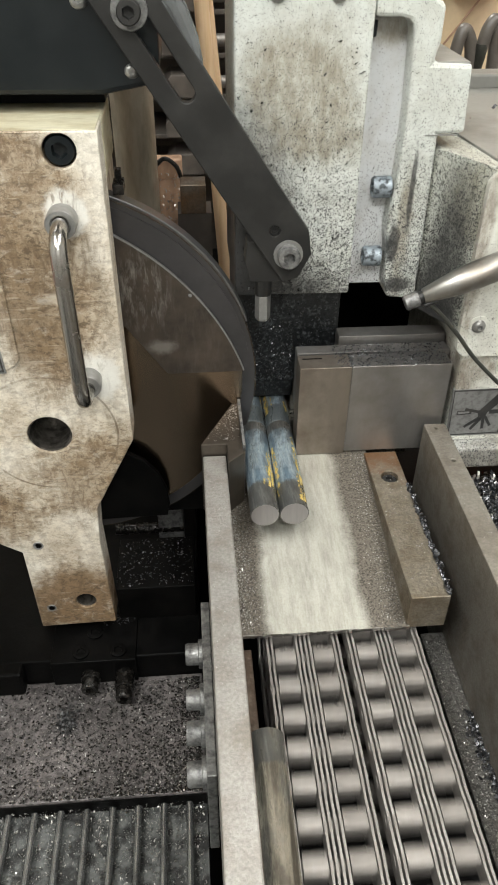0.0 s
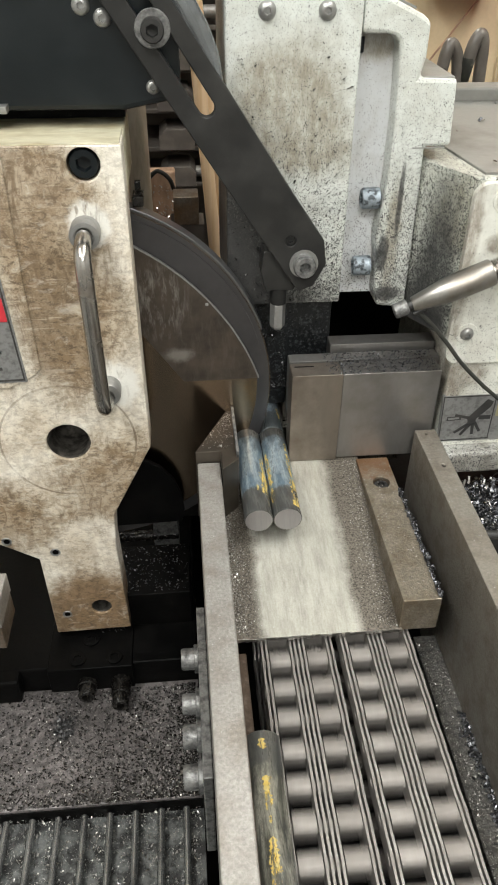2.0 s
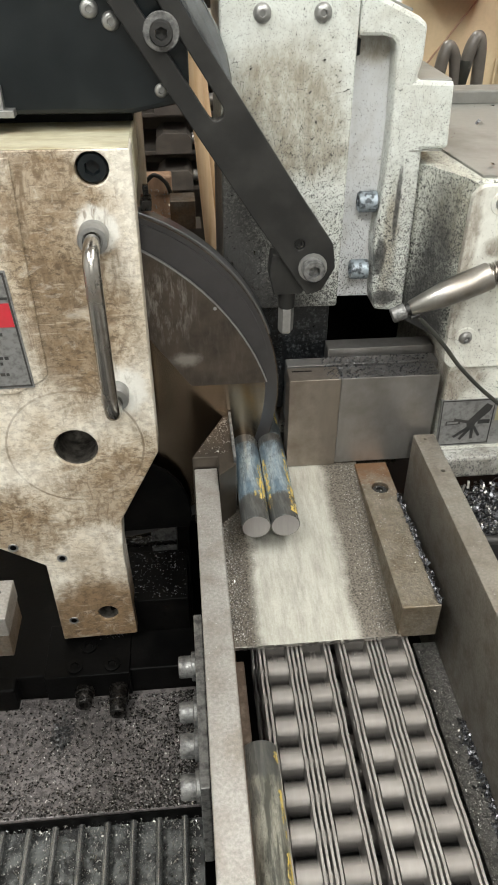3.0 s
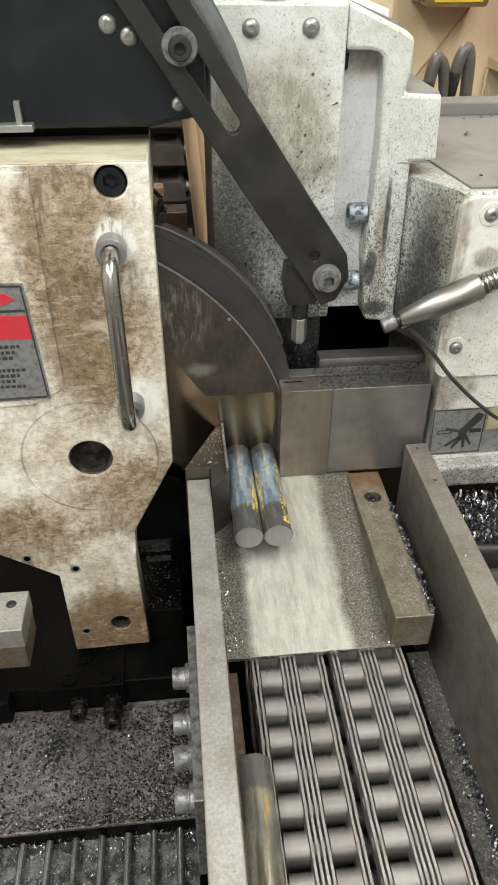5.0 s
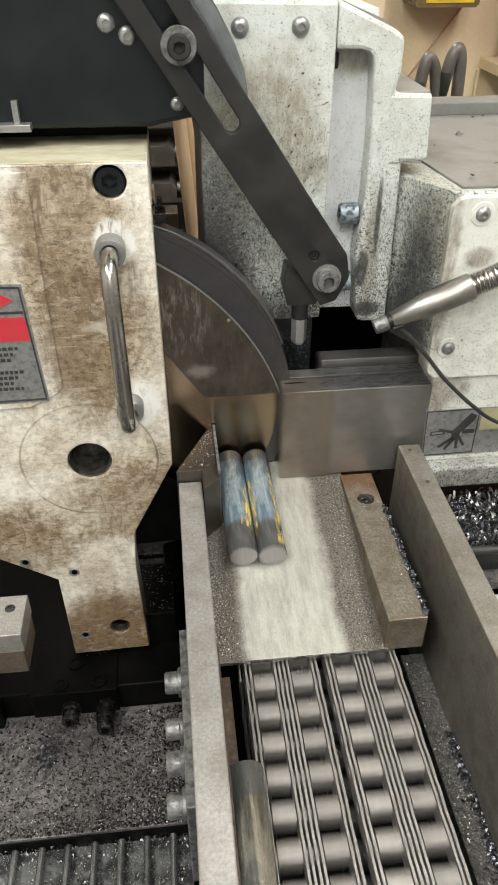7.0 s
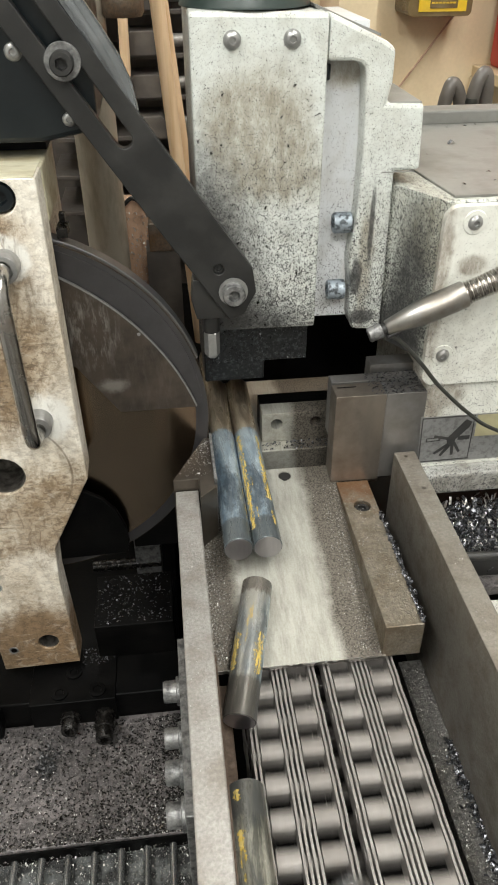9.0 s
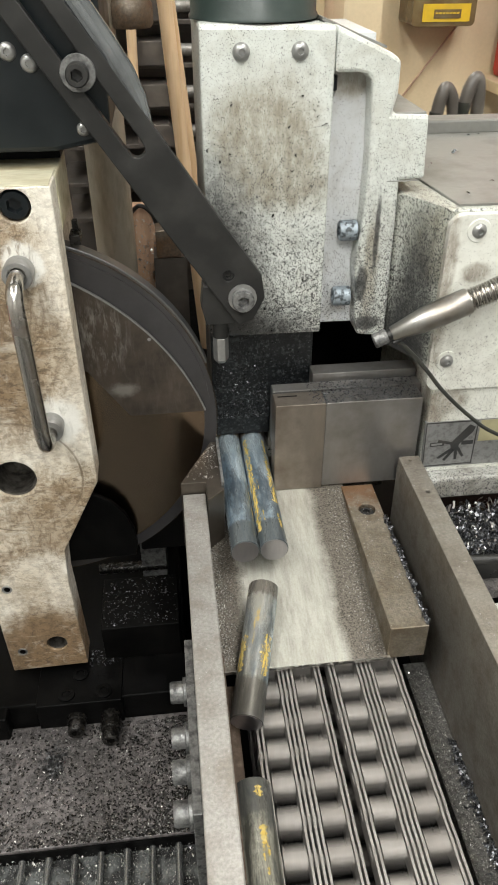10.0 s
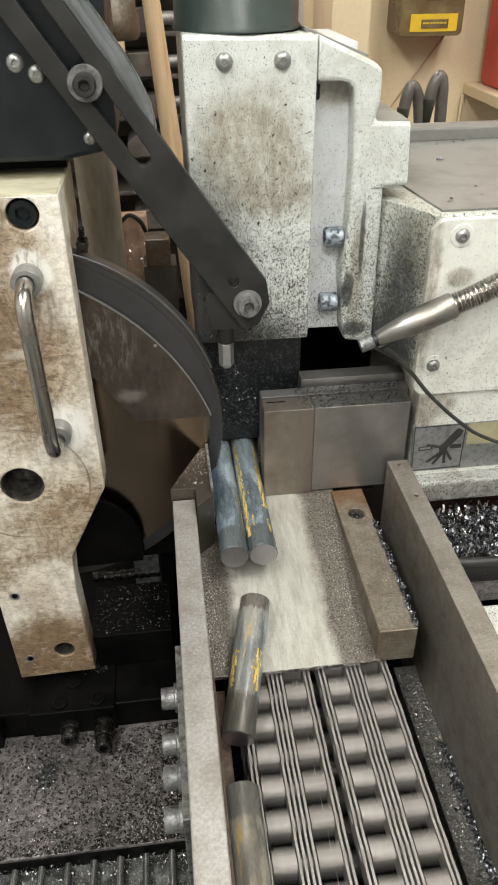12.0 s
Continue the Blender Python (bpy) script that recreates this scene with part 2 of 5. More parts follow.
def rusting(name, *rest, **more):
    """Gritty steel bar whose far end, under the jaw, has gone orange with rust."""
    m = surface(name, *rest, **more)
    nt = m.node_tree
    bsdf = nt.nodes["Principled BSDF"]
    old = bsdf.inputs["Base Color"].links[0].from_socket
    sep = nt.nodes.new("ShaderNodeSeparateXYZ")
    v = mapped(nt, (1, 1, 1))
    nt.links.new(v, sep.inputs["Vector"])
    wob = nt.nodes.new("ShaderNodeMath")
    wob.operation = "MULTIPLY_ADD"
    nt.links.new(noise_mask(nt, v, 70, 0.35, 0.65, 8.0, 0.7), wob.inputs[0])
    wob.inputs[1].default_value = 0.035
    nt.links.new(sep.outputs["Y"], wob.inputs[2])
    r = nt.nodes.new("ShaderNodeMapRange")
    r.inputs["From Min"].default_value, r.inputs["From Max"].default_value = 0.070, 0.100
    nt.links.new(wob.outputs[0], r.inputs["Value"])
    nt.links.new(mix(nt, times(nt, r.outputs["Result"], 0.85), old, (0.175, 0.088, 0.040)), bsdf.inputs["Base Color"])
    return m


def scuffed(name):
    """Dark browned guard plate: a rubbed patch of pale strokes, one pale smudge, oily brown film."""
    m, nt, bsdf = nodes_of(name)
    v = mapped(nt, (1, 1, 1))
    film = noise_mask(nt, v, 26, 0.40, 0.64, 7.0, 0.65)
    slant = mapped(nt, (1, 1, 0.22))
    slant.node.inputs["Rotation"].default_value = (0, radians(50), 0)
    strokes = noise_mask(nt, slant, 210, 0.48, 0.66, 9.0, 0.75, 0.3)
    rubbed = zone(nt, v, -0.108, 0.165, 0.022, 0.030, 0.9, 0.6, 60)
    smudge = zone(nt, v, -0.093, 0.113, 0.011, 0.0055, 1.2, 0.9, 110)
    col = mix(nt, film, (0.098, 0.079, 0.064), (0.058, 0.048, 0.040))
    col = mix(nt, times(nt, strokes, times(nt, rubbed, 0.75)), col, (0.34, 0.32, 0.29))
    col = mix(nt, times(nt, strokes, 0.18), col, (0.20, 0.18, 0.16))
    col = mix(nt, times(nt, smudge, 0.6), col, (0.36, 0.34, 0.31))
    finish(nt, bsdf, col, ranged(nt, film, 0.36, 0.5), 0.75, strokes, 0.1, 0.0002)
    return m


def oily(name):
    """Black oily casting strewn with glints."""
    m, nt, bsdf = nodes_of(name)
    v = mapped(nt, (1, 1, 1))
    film = noise_mask(nt, v, 14, 0.4, 0.7)
    fine = noise_mask(nt, v, 520, 0.52, 0.66, 3.0)
    clump = noise_mask(nt, v, 140, 0.46, 0.54, 6.0, 0.68)
    col = mix(nt, film, (0.080, 0.072, 0.072), (0.165, 0.148, 0.146))
    col = mix(nt, times(nt, clump, 0.62), col, (0.014, 0.013, 0.012))
    col = mix(nt, times(nt, fine, 0.4), col, (0.2, 0.19, 0.18))
    finish(nt, bsdf, col, ranged(nt, film, 0.3, 0.6), 0.2, fine, 0.6, 0.0008)
    return m


def bar_paint(name, blue, bare, yellow=0.5, lo=0.60, near=-1.0, far=1.0, end=((0.085, 0.088, 0.085), (0.125, 0.125, 0.115)), oil=((0.075, 0.085, 0.088), (0.12, 0.128, 0.125))):
    """Mill-blue bar with bare worn streaks, dark scale and ragged remains of yellow marking paint."""
    m, nt, bsdf = nodes_of(name)
    v = mapped(nt, (1, 0.13, 1))
    worn = noise_mask(nt, v, 80, 0.44, 0.59, 9.0, 0.72, 0.4)
    dark = noise_mask(nt, mapped(nt, (1, 0.35, 1)), 55, 0.50, 0.60, 7.0, 0.68)
    scale_ = noise_mask(nt, mapped(nt, (1, 0.6, 1)), 330, 0.45, 0.7, 6.0, 0.7)
    col = mix(nt, worn, blue, bare)
    col = mix(nt, times(nt, dark, 0.6), col, (0.045, 0.05, 0.058))
    col = mix(nt, times(nt, scale_, 0.35), col, (0.03, 0.032, 0.035))
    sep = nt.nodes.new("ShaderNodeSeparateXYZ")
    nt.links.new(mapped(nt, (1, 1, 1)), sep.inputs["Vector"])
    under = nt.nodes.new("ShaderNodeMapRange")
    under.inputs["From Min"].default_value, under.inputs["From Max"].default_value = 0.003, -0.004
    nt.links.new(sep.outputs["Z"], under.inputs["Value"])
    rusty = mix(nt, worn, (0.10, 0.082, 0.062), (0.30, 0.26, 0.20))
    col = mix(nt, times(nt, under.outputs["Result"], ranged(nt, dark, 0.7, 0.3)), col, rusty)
    streak = noise_mask(nt, mapped(nt, (1, 0.17, 1)), 75, lo, lo + 0.012, 9.0, 0.75, 0.3)
    col = mix(nt, times(nt, streak, yellow), col, (0.62, 0.42, 0.07))
    # darker greasy lengths at the ends, with an uneven border
    for lo_, hi_, tone in ((near + 0.0015, near - 0.0015, oil), (far - 0.0015, far + 0.0015, end)):
        rag = nt.nodes.new("ShaderNodeMath")
        rag.operation = "MULTIPLY_ADD"
        nt.links.new(scale_, rag.inputs[0])
        rag.inputs[1].default_value = 0.004
        nt.links.new(sep.outputs["Y"], rag.inputs[2])
        band = nt.nodes.new("ShaderNodeMapRange")
        band.inputs["From Min"].default_value, band.inputs["From Max"].default_value = lo_, hi_
        nt.links.new(rag.outputs[0], band.inputs["Value"])
        greasy = mix(nt, worn, *tone)
        col = mix(nt, times(nt, band.outputs["Result"], 0.85), col, greasy)
    finish(nt, bsdf, col, ranged(nt, worn, 0.38, 0.24), 0.45, scale_, 0.2, 0.0003)
    return m


def flaked(name, base, dirt, *rest, **more):
    """Marking paint of which flakes have come off."""
    m = surface(name, base, dirt, *rest, **more)
    nt = m.node_tree
    left = noise_mask(nt, mapped(nt, (1, 0.16, 1)), 420, 0.44, 0.52, 7.0, 0.72)
    nt.links.new(left, nt.nodes["Principled BSDF"].inputs["Alpha"])
    return m


CREAM = worn_paint("worn_cream_paint")
# the large left cake mixes swarf with the shade cast beside the arm
WHITE = speckled("swarf_flecked_shaded_white_paint", (0.585, 0.61, 0.575), (0.31, 0.27, 0.19), (0.02, 0.02, 0.02), 0.14, 0.33, (0.28, 0.66), 930, 1.3,
                 ((0.020, 0.322, 0.036, 0.036, 1.0, 0.6, 45), (0.034, 0.288, 0.040, 0.030, 1.0, 0.7, 50), (0.115, 0.20, 0.006, 0.05, 1.0, 0.6, 90)),
                 ((0.010, 0.138, 0.055, 0.034, 1.0, 0.5, 170), (-0.036, 0.190, 0.052, 0.105, 1.0, 0.45, 150), (0.108, 0.190, 0.005, 0.016, 0.5, 0.5, 200), (0.116, 0.152, 0.012, 0.007, 0.6, 0.5, 200), (0.118, 0.235, 0.0022, 0.030, 0.8, 0.6, 150)), (-0.016, 0.030, 0.170, 0.315))
SLOTPAINT = speckled("clean_slot_paint", (0.56, 0.575, 0.585), (0.34, 0.30, 0.23), (0.03, 0.03, 0.03), 0.14, 0.36, (0.14, 0.42), 700, 0.3, ((0.090, 0.352, 0.016, 0.012, 0.8, 0.4, 60),))
COVER = speckled("grimy_white_cover", (0.67, 0.675, 0.62), (0.25, 0.205, 0.155), (0.03, 0.03, 0.03), -0.02, 0.30, (0.12, 0.44), 800, 0.6,
                 ((0.190, 0.218, 0.012, 0.008, 0.7, 0.5, 60), (0.186, 0.092, 0.018, 0.012, 0.8, 0.5, 60), (0.176, 0.080, 0.010, 0.022, 1.0, 0.6, 60), (0.165, 0.20, 0.006, 0.07, 1.0, 0.6, 80)))
FLANGE = speckled("dirty_grey_flange", (0.44, 0.445, 0.42), (0.20, 0.18, 0.15), (0.03, 0.03, 0.03), -0.03, 0.06, (0.3, 0.6), 700, 0.9, ((0.22, 0.0, 0.05, 0.012, 1.0, 0.6, 60),))
SLOPE = speckled("swarf_caked_white_paint", (0.57, 0.59, 0.535), (0.33, 0.31, 0.23), (0.02, 0.02, 0.02), 0.12, 0.30, (0.42, 0.78), 900, 1.0,
                 ((0.160, 0.235, 0.014, 0.03, 1.0, 0.6, 80),), ((0.150, 0.165, 0.011, 0.085, 1.0, 0.3, 90), (0.142, 0.130, 0.016, 0.040, 0.9, 0.5, 90)))
GREYTOP = surface("dusty_grey_top", (0.20, 0.20, 0.185), (0.13, 0.125, 0.11), 0.0, (0.45, 0.6), coarse=12)
BLACK = surface("black_enamel", (0.004, 0.0065, 0.008), (0.009, 0.0125, 0.014), 0.0, (0.30, 0.45), coarse=20, bump=0.12, gloss=0.35)
OXIDE = surface("black_oxide_steel", (0.018, 0.0178, 0.0172), (0.034, 0.033, 0.031), 0.3, (0.42, 0.55), coarse=30, bump=0.15)
# greasy iron, near black so that it also stands in for shade in recesses
DARK = surface("dark_greasy_iron_and_shade", (0.0016, 0.0016, 0.0016), (0.004, 0.0037, 0.0034), 0.0, (0.40, 0.6), coarse=30, bump=0.4, gloss=0.07)
GRIT = surface("grit_caked_iron", (0.008, 0.009, 0.010), (0.055, 0.060, 0.064), 0.3, (0.3, 0.5), coarse=330, fine=420, dirt_lo=0.52, dirt_hi=0.66, bump=1.0)
BED = oily("oily_bed")
LEDGEGRIT = surface("gritty_dark_ledge", (0.17, 0.165, 0.155), (0.07, 0.067, 0.062), 0.5, (0.35, 0.5), coarse=260, fine=520, dirt_lo=0.44, dirt_hi=0.60, grain=0.6, bump=0.9)
BEDGRIT = surface("black_greasy_chips", (0.012, 0.012, 0.012), (0.10, 0.10, 0.105), 0.4, (0.3, 0.5), coarse=400)
PLATE = scraped("scraped_steel_plate")
RAIL = surface("grainy_ground_steel", (0.41, 0.395, 0.372), (0.29, 0.265, 0.235), 0.55, (0.36, 0.48), (1, 1, 1), 40, 420, 0.44, 0.68, 0.5, 0.55)
DULLRAIL = surface("oily_ground_steel", (0.33, 0.305, 0.265), (0.23, 0.20, 0.165), 0.6, (0.38, 0.52), (1, 1, 1), 45, 420, 0.44, 0.68, 0.5, 0.5)
STRIPSTEEL = rusting("gritty_olive_steel", (0.30, 0.265, 0.21), (0.18, 0.14, 0.092), 0.6, (0.36, 0.55), coarse=38, fine=420, dirt_lo=0.44, dirt_hi=0.64, grain=0.7, bump=0.8)
JAWSTEEL = brushed("dull_jaw_steel", (0.31, 0.30, 0.29), (0.19, 0.175, 0.16), (1, 1, 0.4), (0.34, 0.48), 60, 0.8, marks=(0.45, 0.7))
INSERTSTEEL = brushed("brown_insert_steel", (0.28, 0.245, 0.21), (0.15, 0.118, 0.092), (1, 1, 0.4), (0.36, 0.5), 60, 0.8, marks=(0.45, 0.7))
OILSTEEL = brushed("oily_brown_steel", (0.085, 0.072, 0.058), (0.045, 0.037, 0.03), (1, 1, 0.6), (0.4, 0.55), 80, 0.7)
RUST = surface("rust_tinged_steel", (0.20, 0.172, 0.14), (0.16, 0.088, 0.04), 0.6, (0.38, 0.6), coarse=20, fine=380, dirt_lo=0.46, dirt_hi=0.66, grain=0.7, bump=0.5)
RUSTDARK = surface("dark_rusty_steel", (0.085, 0.058, 0.040), (0.16, 0.125, 0.095), 0.4, (0.4, 0.6), coarse=120, fine=420, dirt_lo=0.5, dirt_hi=0.7, grain=0.6, bump=0.7)
CHAINSTEEL = brushed("polished_chain_steel", (0.335, 0.315, 0.295), (0.19, 0.172, 0.157), (1, 0.3, 1), (0.46, 0.60), 200, 0.55, (0.42, 0.68))
# black steel with a raised base colour that carries the flange's highlight
GLOSS = brushed("glossy_black_steel", (0.24, 0.255, 0.265), (0.12, 0.127, 0.13), (1, 1, 0.2), (0.16, 0.24), 100, 0.75)
CHROME = brushed("worn_chrome", (0.50, 0.485, 0.46), (0.26, 0.215, 0.175), (1, 1, 0.2), (0.22, 0.38), 120)
DULLCHROME = brushed("dull_nozzle_steel", (0.36, 0.35, 0.33), (0.22, 0.185, 0.15), (1, 1, 0.3), (0.36, 0.48), 120)
BLADE = brushed("spinning_blade_steel", (0.25, 0.19, 0.135), (0.20, 0.152, 0.108), (0.2, 1, 0.2), (0.20, 0.26), 40, 1.0)
GUARD = scuffed("scuffed_guard_steel")
HOODSTEEL = brushed("grey_hood_steel", (0.20, 0.20, 0.20), (0.11, 0.11, 0.108), (1, 1, 1), (0.34, 0.46), 60, 0.75)
GRIMEDARK = surface("black_greasy_bolt", (0.010, 0.009, 0.008), (0.042, 0.038, 0.034), 0.5, (0.25, 0.45), coarse=180, fine=500, dirt_lo=0.50, dirt_hi=0.70, grain=0.4, bump=0.7)
# dark mottled lining colour that carries the shade inside the bores
BORESHADE = surface("shaded_bore", (0.10, 0.092, 0.08), (0.025, 0.022, 0.019), 0.5, (0.3, 0.5), coarse=120, dirt_lo=0.40, dirt_hi=0.62, bump=0.5)
TOPCREAM = surface("oily_yellowed_paint", (0.58, 0.55, 0.41), (0.38, 0.325, 0.20), 0.0, (0.30, 0.45), (0.35, 1, 1), 60, 220, 0.42, 0.66, 0.15, 0.35)
RODSTEEL = brushed("wet_rod_steel", (0.26, 0.265, 0.26), (0.07, 0.07, 0.07), (1, 0.3, 1), (0.20, 0.34), 80, 0.8)
RIM = brushed("dark_guard_rim", (0.080, 0.077, 0.079), (0.043, 0.042, 0.042), (1, 1, 1), (0.32, 0.42), 60, 0.7)
BOLTSTEEL = brushed("zinc_bolt_steel", (0.36, 0.36, 0.35), (0.20, 0.19, 0.18), (1, 1, 1), (0.38, 0.5), 260, 0.75)
GRIMEBOLT = surface("grimy_zinc", (0.24, 0.24, 0.235), (0.055, 0.055, 0.055), 0.5, (0.34, 0.55), coarse=130, fine=500, dirt_lo=0.46, dirt_hi=0.66, grain=0.6, bump=0.5)
BLUEBOLT = surface("grimy_blue_zinc", (0.31, 0.36, 0.40), (0.04, 0.045, 0.05), 0.4, (0.4, 0.6), coarse=210, dirt_lo=0.48, dirt_hi=0.60, grain=0.6)
GREYPAN = surface("wet_grey_pan", (0.15, 0.158, 0.155), (0.014, 0.014, 0.014), 0.3, (0.3, 0.5), coarse=55, fine=400, dirt_lo=0.42, dirt_hi=0.56, grain=0.6, bump=0.6)
CHIP = brushed("bright_swarf", (0.50, 0.49, 0.47), (0.20, 0.19, 0.18), (1, 1, 1), (0.3, 0.5), 300)
BLACKCHIP = surface("black_oily_swarf", (0.012, 0.011, 0.010), (0.06, 0.058, 0.055), 0.5, (0.2, 0.35), coarse=400)
DARKCHIP = surface("dark_swarf", (0.06, 0.06, 0.065), (0.25, 0.26, 0.28), 0.8, (0.25, 0.4), coarse=300)
SAWN = brushed("sawn_steel_face", (0.40, 0.385, 0.40), (0.33, 0.32, 0.33), (1, 1, 0.15), (0.4, 0.5), 170)
BARPAINT = bar_paint("blue_mill_bar", (0.15, 0.215, 0.275), (0.46, 0.54, 0.58), 0.5, 0.66, 0.028, 0.165, ((0.17, 0.12, 0.07), (0.42, 0.33, 0.21)))
CUTPAINT = bar_paint("blue_mill_cut_bar", (0.14, 0.20, 0.25), (0.46, 0.53, 0.55), 0.6, 0.65, -0.028, 0.047, ((0.06, 0.055, 0.048), (0.14, 0.125, 0.105)), ((0.075, 0.068, 0.058), (0.125, 0.115, 0.098)))
OLDBAR = bar_paint("worn_grey_bar", (0.085, 0.085, 0.07), (0.46, 0.45, 0.38), 0.7, 0.65, -1.0, 0.036)
WOOD = surface("pale_broom_wood", (0.74, 0.54, 0.34), (0.62, 0.41, 0.22), 0.0, (0.45, 0.6), (1, 1, 0.06), 120, 300)
DIRTYWOOD = surface("oily_brown_board", (0.46, 0.30, 0.20), (0.25, 0.155, 0.10), 0.0, (0.5, 0.7), (1, 1, 0.2), 90, 260)
RACKPAINT = surface("dusty_dark_steel", (0.085, 0.074, 0.066), (0.14, 0.12, 0.10), 0.2, (0.4, 0.6), coarse=40)
POSTPAINT = surface("worn_olive_post", (0.36, 0.32, 0.26), (0.20, 0.172, 0.13), 0.3, (0.35, 0.5), (1, 1, 0.3), 40)
WALLPAINT = surface("cream_wall_paint", (0.72, 0.585, 0.385), (0.66, 0.53, 0.335), 0.0, (0.55, 0.7), coarse=3)
ROOMPAINT = surface("off_white_wall_paint", (0.52, 0.52, 0.50), (0.46, 0.45, 0.43), 0.0, (0.6, 0.7), coarse=3)
CEILPAINT = surface("white_ceiling_paint", (0.75, 0.74, 0.70), (0.68, 0.66, 0.62), 0.0, (0.7, 0.8), coarse=2)
CONCRETE = surface("stained_concrete", (0.20, 0.19, 0.18), (0.12, 0.115, 0.11), 0.0, (0.6, 0.8), coarse=4, fine=60)
RUBBER = surface("grey_rubber_hose", (0.085, 0.075, 0.065), (0.14, 0.125, 0.11), 0.0, (0.35, 0.5), coarse=40)
BLACKWIRE = surface("black_cable_sheath", (0.02, 0.021, 0.018), (0.04, 0.04, 0.03), 0.0, (0.4, 0.5), coarse=60)
STREAK = flaked("worn_yellow_marking", (0.66, 0.47, 0.10), (0.58, 0.50, 0.24), 0.0, (0.35, 0.5), coarse=260, grain=0.4)
YELLOW = surface("yellow_plastic", (0.70, 0.46, 0.02), (0.55, 0.36, 0.03), 0.0, (0.35, 0.5))
SMOKED = surface("smoked_brown_plastic", (0.12, 0.075, 0.03), (0.20, 0.15, 0.07), 0.0, (0.15, 0.25))
RED = surface("red_enamel", (0.55, 0.035, 0.02), (0.42, 0.03, 0.02), 0.0, (0.3, 0.45), coarse=8)
LABELRED = surface("red_label", (0.50, 0.03, 0.045), (0.40, 0.05, 0.05), 0.0, (0.3, 0.4))
LABELGREY = surface("silver_label", (0.27, 0.27, 0.265), (0.15, 0.148, 0.145), 0.4, (0.3, 0.45), coarse=260)
LABELDARK = surface("label_ink", (0.03, 0.03, 0.03), (0.06, 0.055, 0.05), 0.0, (0.4, 0.5))
LABELYELLOW = surface("aged_yellow_label", (0.36, 0.33, 0.20), (0.26, 0.24, 0.15), 0.0, (0.4, 0.5))
LABELWHITE = surface("label_white", (0.7, 0.68, 0.66), (0.6, 0.58, 0.56), 0.0, (0.4, 0.5))
GREENBLACK = surface("green_black_cylinder", (0.028, 0.04, 0.036), (0.04, 0.055, 0.05), 0.0, (0.35, 0.5))


def lamp_glow():
    m, nt, bsdf = nodes_of("lit_diffuser")
    bsdf.inputs["Base Color"].default_value = (0.9, 0.9, 0.9, 1)
    bsdf.inputs["Emission Color"].default_value = (1.0, 0.96, 0.90, 1)
    bsdf.inputs["Emission Strength"].default_value = 6.0
    return m


GLOW = lamp_glow()


# ---- mesh tools ----
def part(name, bm, material, parent=None, label="", smooth=False, bevel=0.0):
    me = bpy.data.meshes.new(name)
    bmesh.ops.recalc_face_normals(bm, faces=bm.faces)
    bm.to_mesh(me)
    bm.free()
    me.materials.append(material)
    if smooth:
        for p in me.polygons:
            p.use_smooth = True
    ob = new(name, me)
    if smooth:
        me.set_sharp_from_angle(angle=radians(40))
    if bevel:
        b = ob.modifiers.new("edge", "BEVEL")
        b.width, b.segments, b.limit_method, b.angle_limit = bevel, 2, "ANGLE", radians(35)
    if parent is not None:
        ob.parent = parent
    if label:
        ob["label"] = label
    return ob


def thing(name, label, category, group="", kind="", at=(0, 0, 0)):
    ob = new(name)
    ob.location = at
    ob.empty_display_size = 0.02
    return tagged(ob, label, category, group, kind)


def add_box(bm, x0, x1, y0, y1, z0, z1):
    m = Matrix.Translation(((x0 + x1) / 2, (y0 + y1) / 2, (z0 + z1) / 2)) @ Matrix.Diagonal((x1 - x0, y1 - y0, z1 - z0, 1))
    bmesh.ops.create_cube(bm, size=1, matrix=m)
    return bm


def box(x0, x1, y0, y1, z0, z1):
    return add_box(bmesh.new(), x0, x1, y0, y1, z0, z1)


AXES = {"y": lambda a, b, c: (a, c, b), "z": lambda a, b, c: (a, b, c), "x": lambda a, b, c: (c, a, b)}


def prism(points, lo, hi, axis="y", holes=(), bm=None):
    """A flat outline, with round or other holes, pushed from lo to hi along an axis. Outline in (x, z), (x, y) or (y, z)."""
    bm = bm or bmesh.new()
    put = AXES[axis]
    edges = []
    for loop in (points, *holes):
        vs = [bm.verts.new(put(a, b, lo)) for a, b in loop]
        edges += [bm.edges.new((vs[i], vs[(i + 1) % len(vs)])) for i in range(len(vs))]
    made = bmesh.ops.triangle_fill(bm, use_beauty=True, use_dissolve=False, edges=edges)
    faces = [g for g in made["geom"] if isinstance(g, bmesh.types.BMFace)]
    ext = bmesh.ops.extrude_face_region(bm, geom=faces)
    move = Vector(put(0, 0, hi - lo))
    bmesh.ops.translate(bm, vec=move, verts=[g for g in ext["geom"] if isinstance(g, bmesh.types.BMVert)])
    return bm


def ring(cx, cz, r, n=28, squeeze=1.0):
    return [(cx + r * math.cos(2 * math.pi * i / n), cz + squeeze * r * math.sin(2 * math.pi * i / n)) for i in range(n)]


def rounded(x0, x1, z0, z1, r, n=5):
    out = []
    for cx, cz, a in ((x1 - r, z1 - r, 0), (x0 + r, z1 - r, 90), (x0 + r, z0 + r, 180), (x1 - r, z0 + r, 270)):
        for i in range(n + 1):
            t = radians(a + 90 * i / n)
            out.append((cx + r * math.cos(t), cz + r * math.sin(t)))
    return out


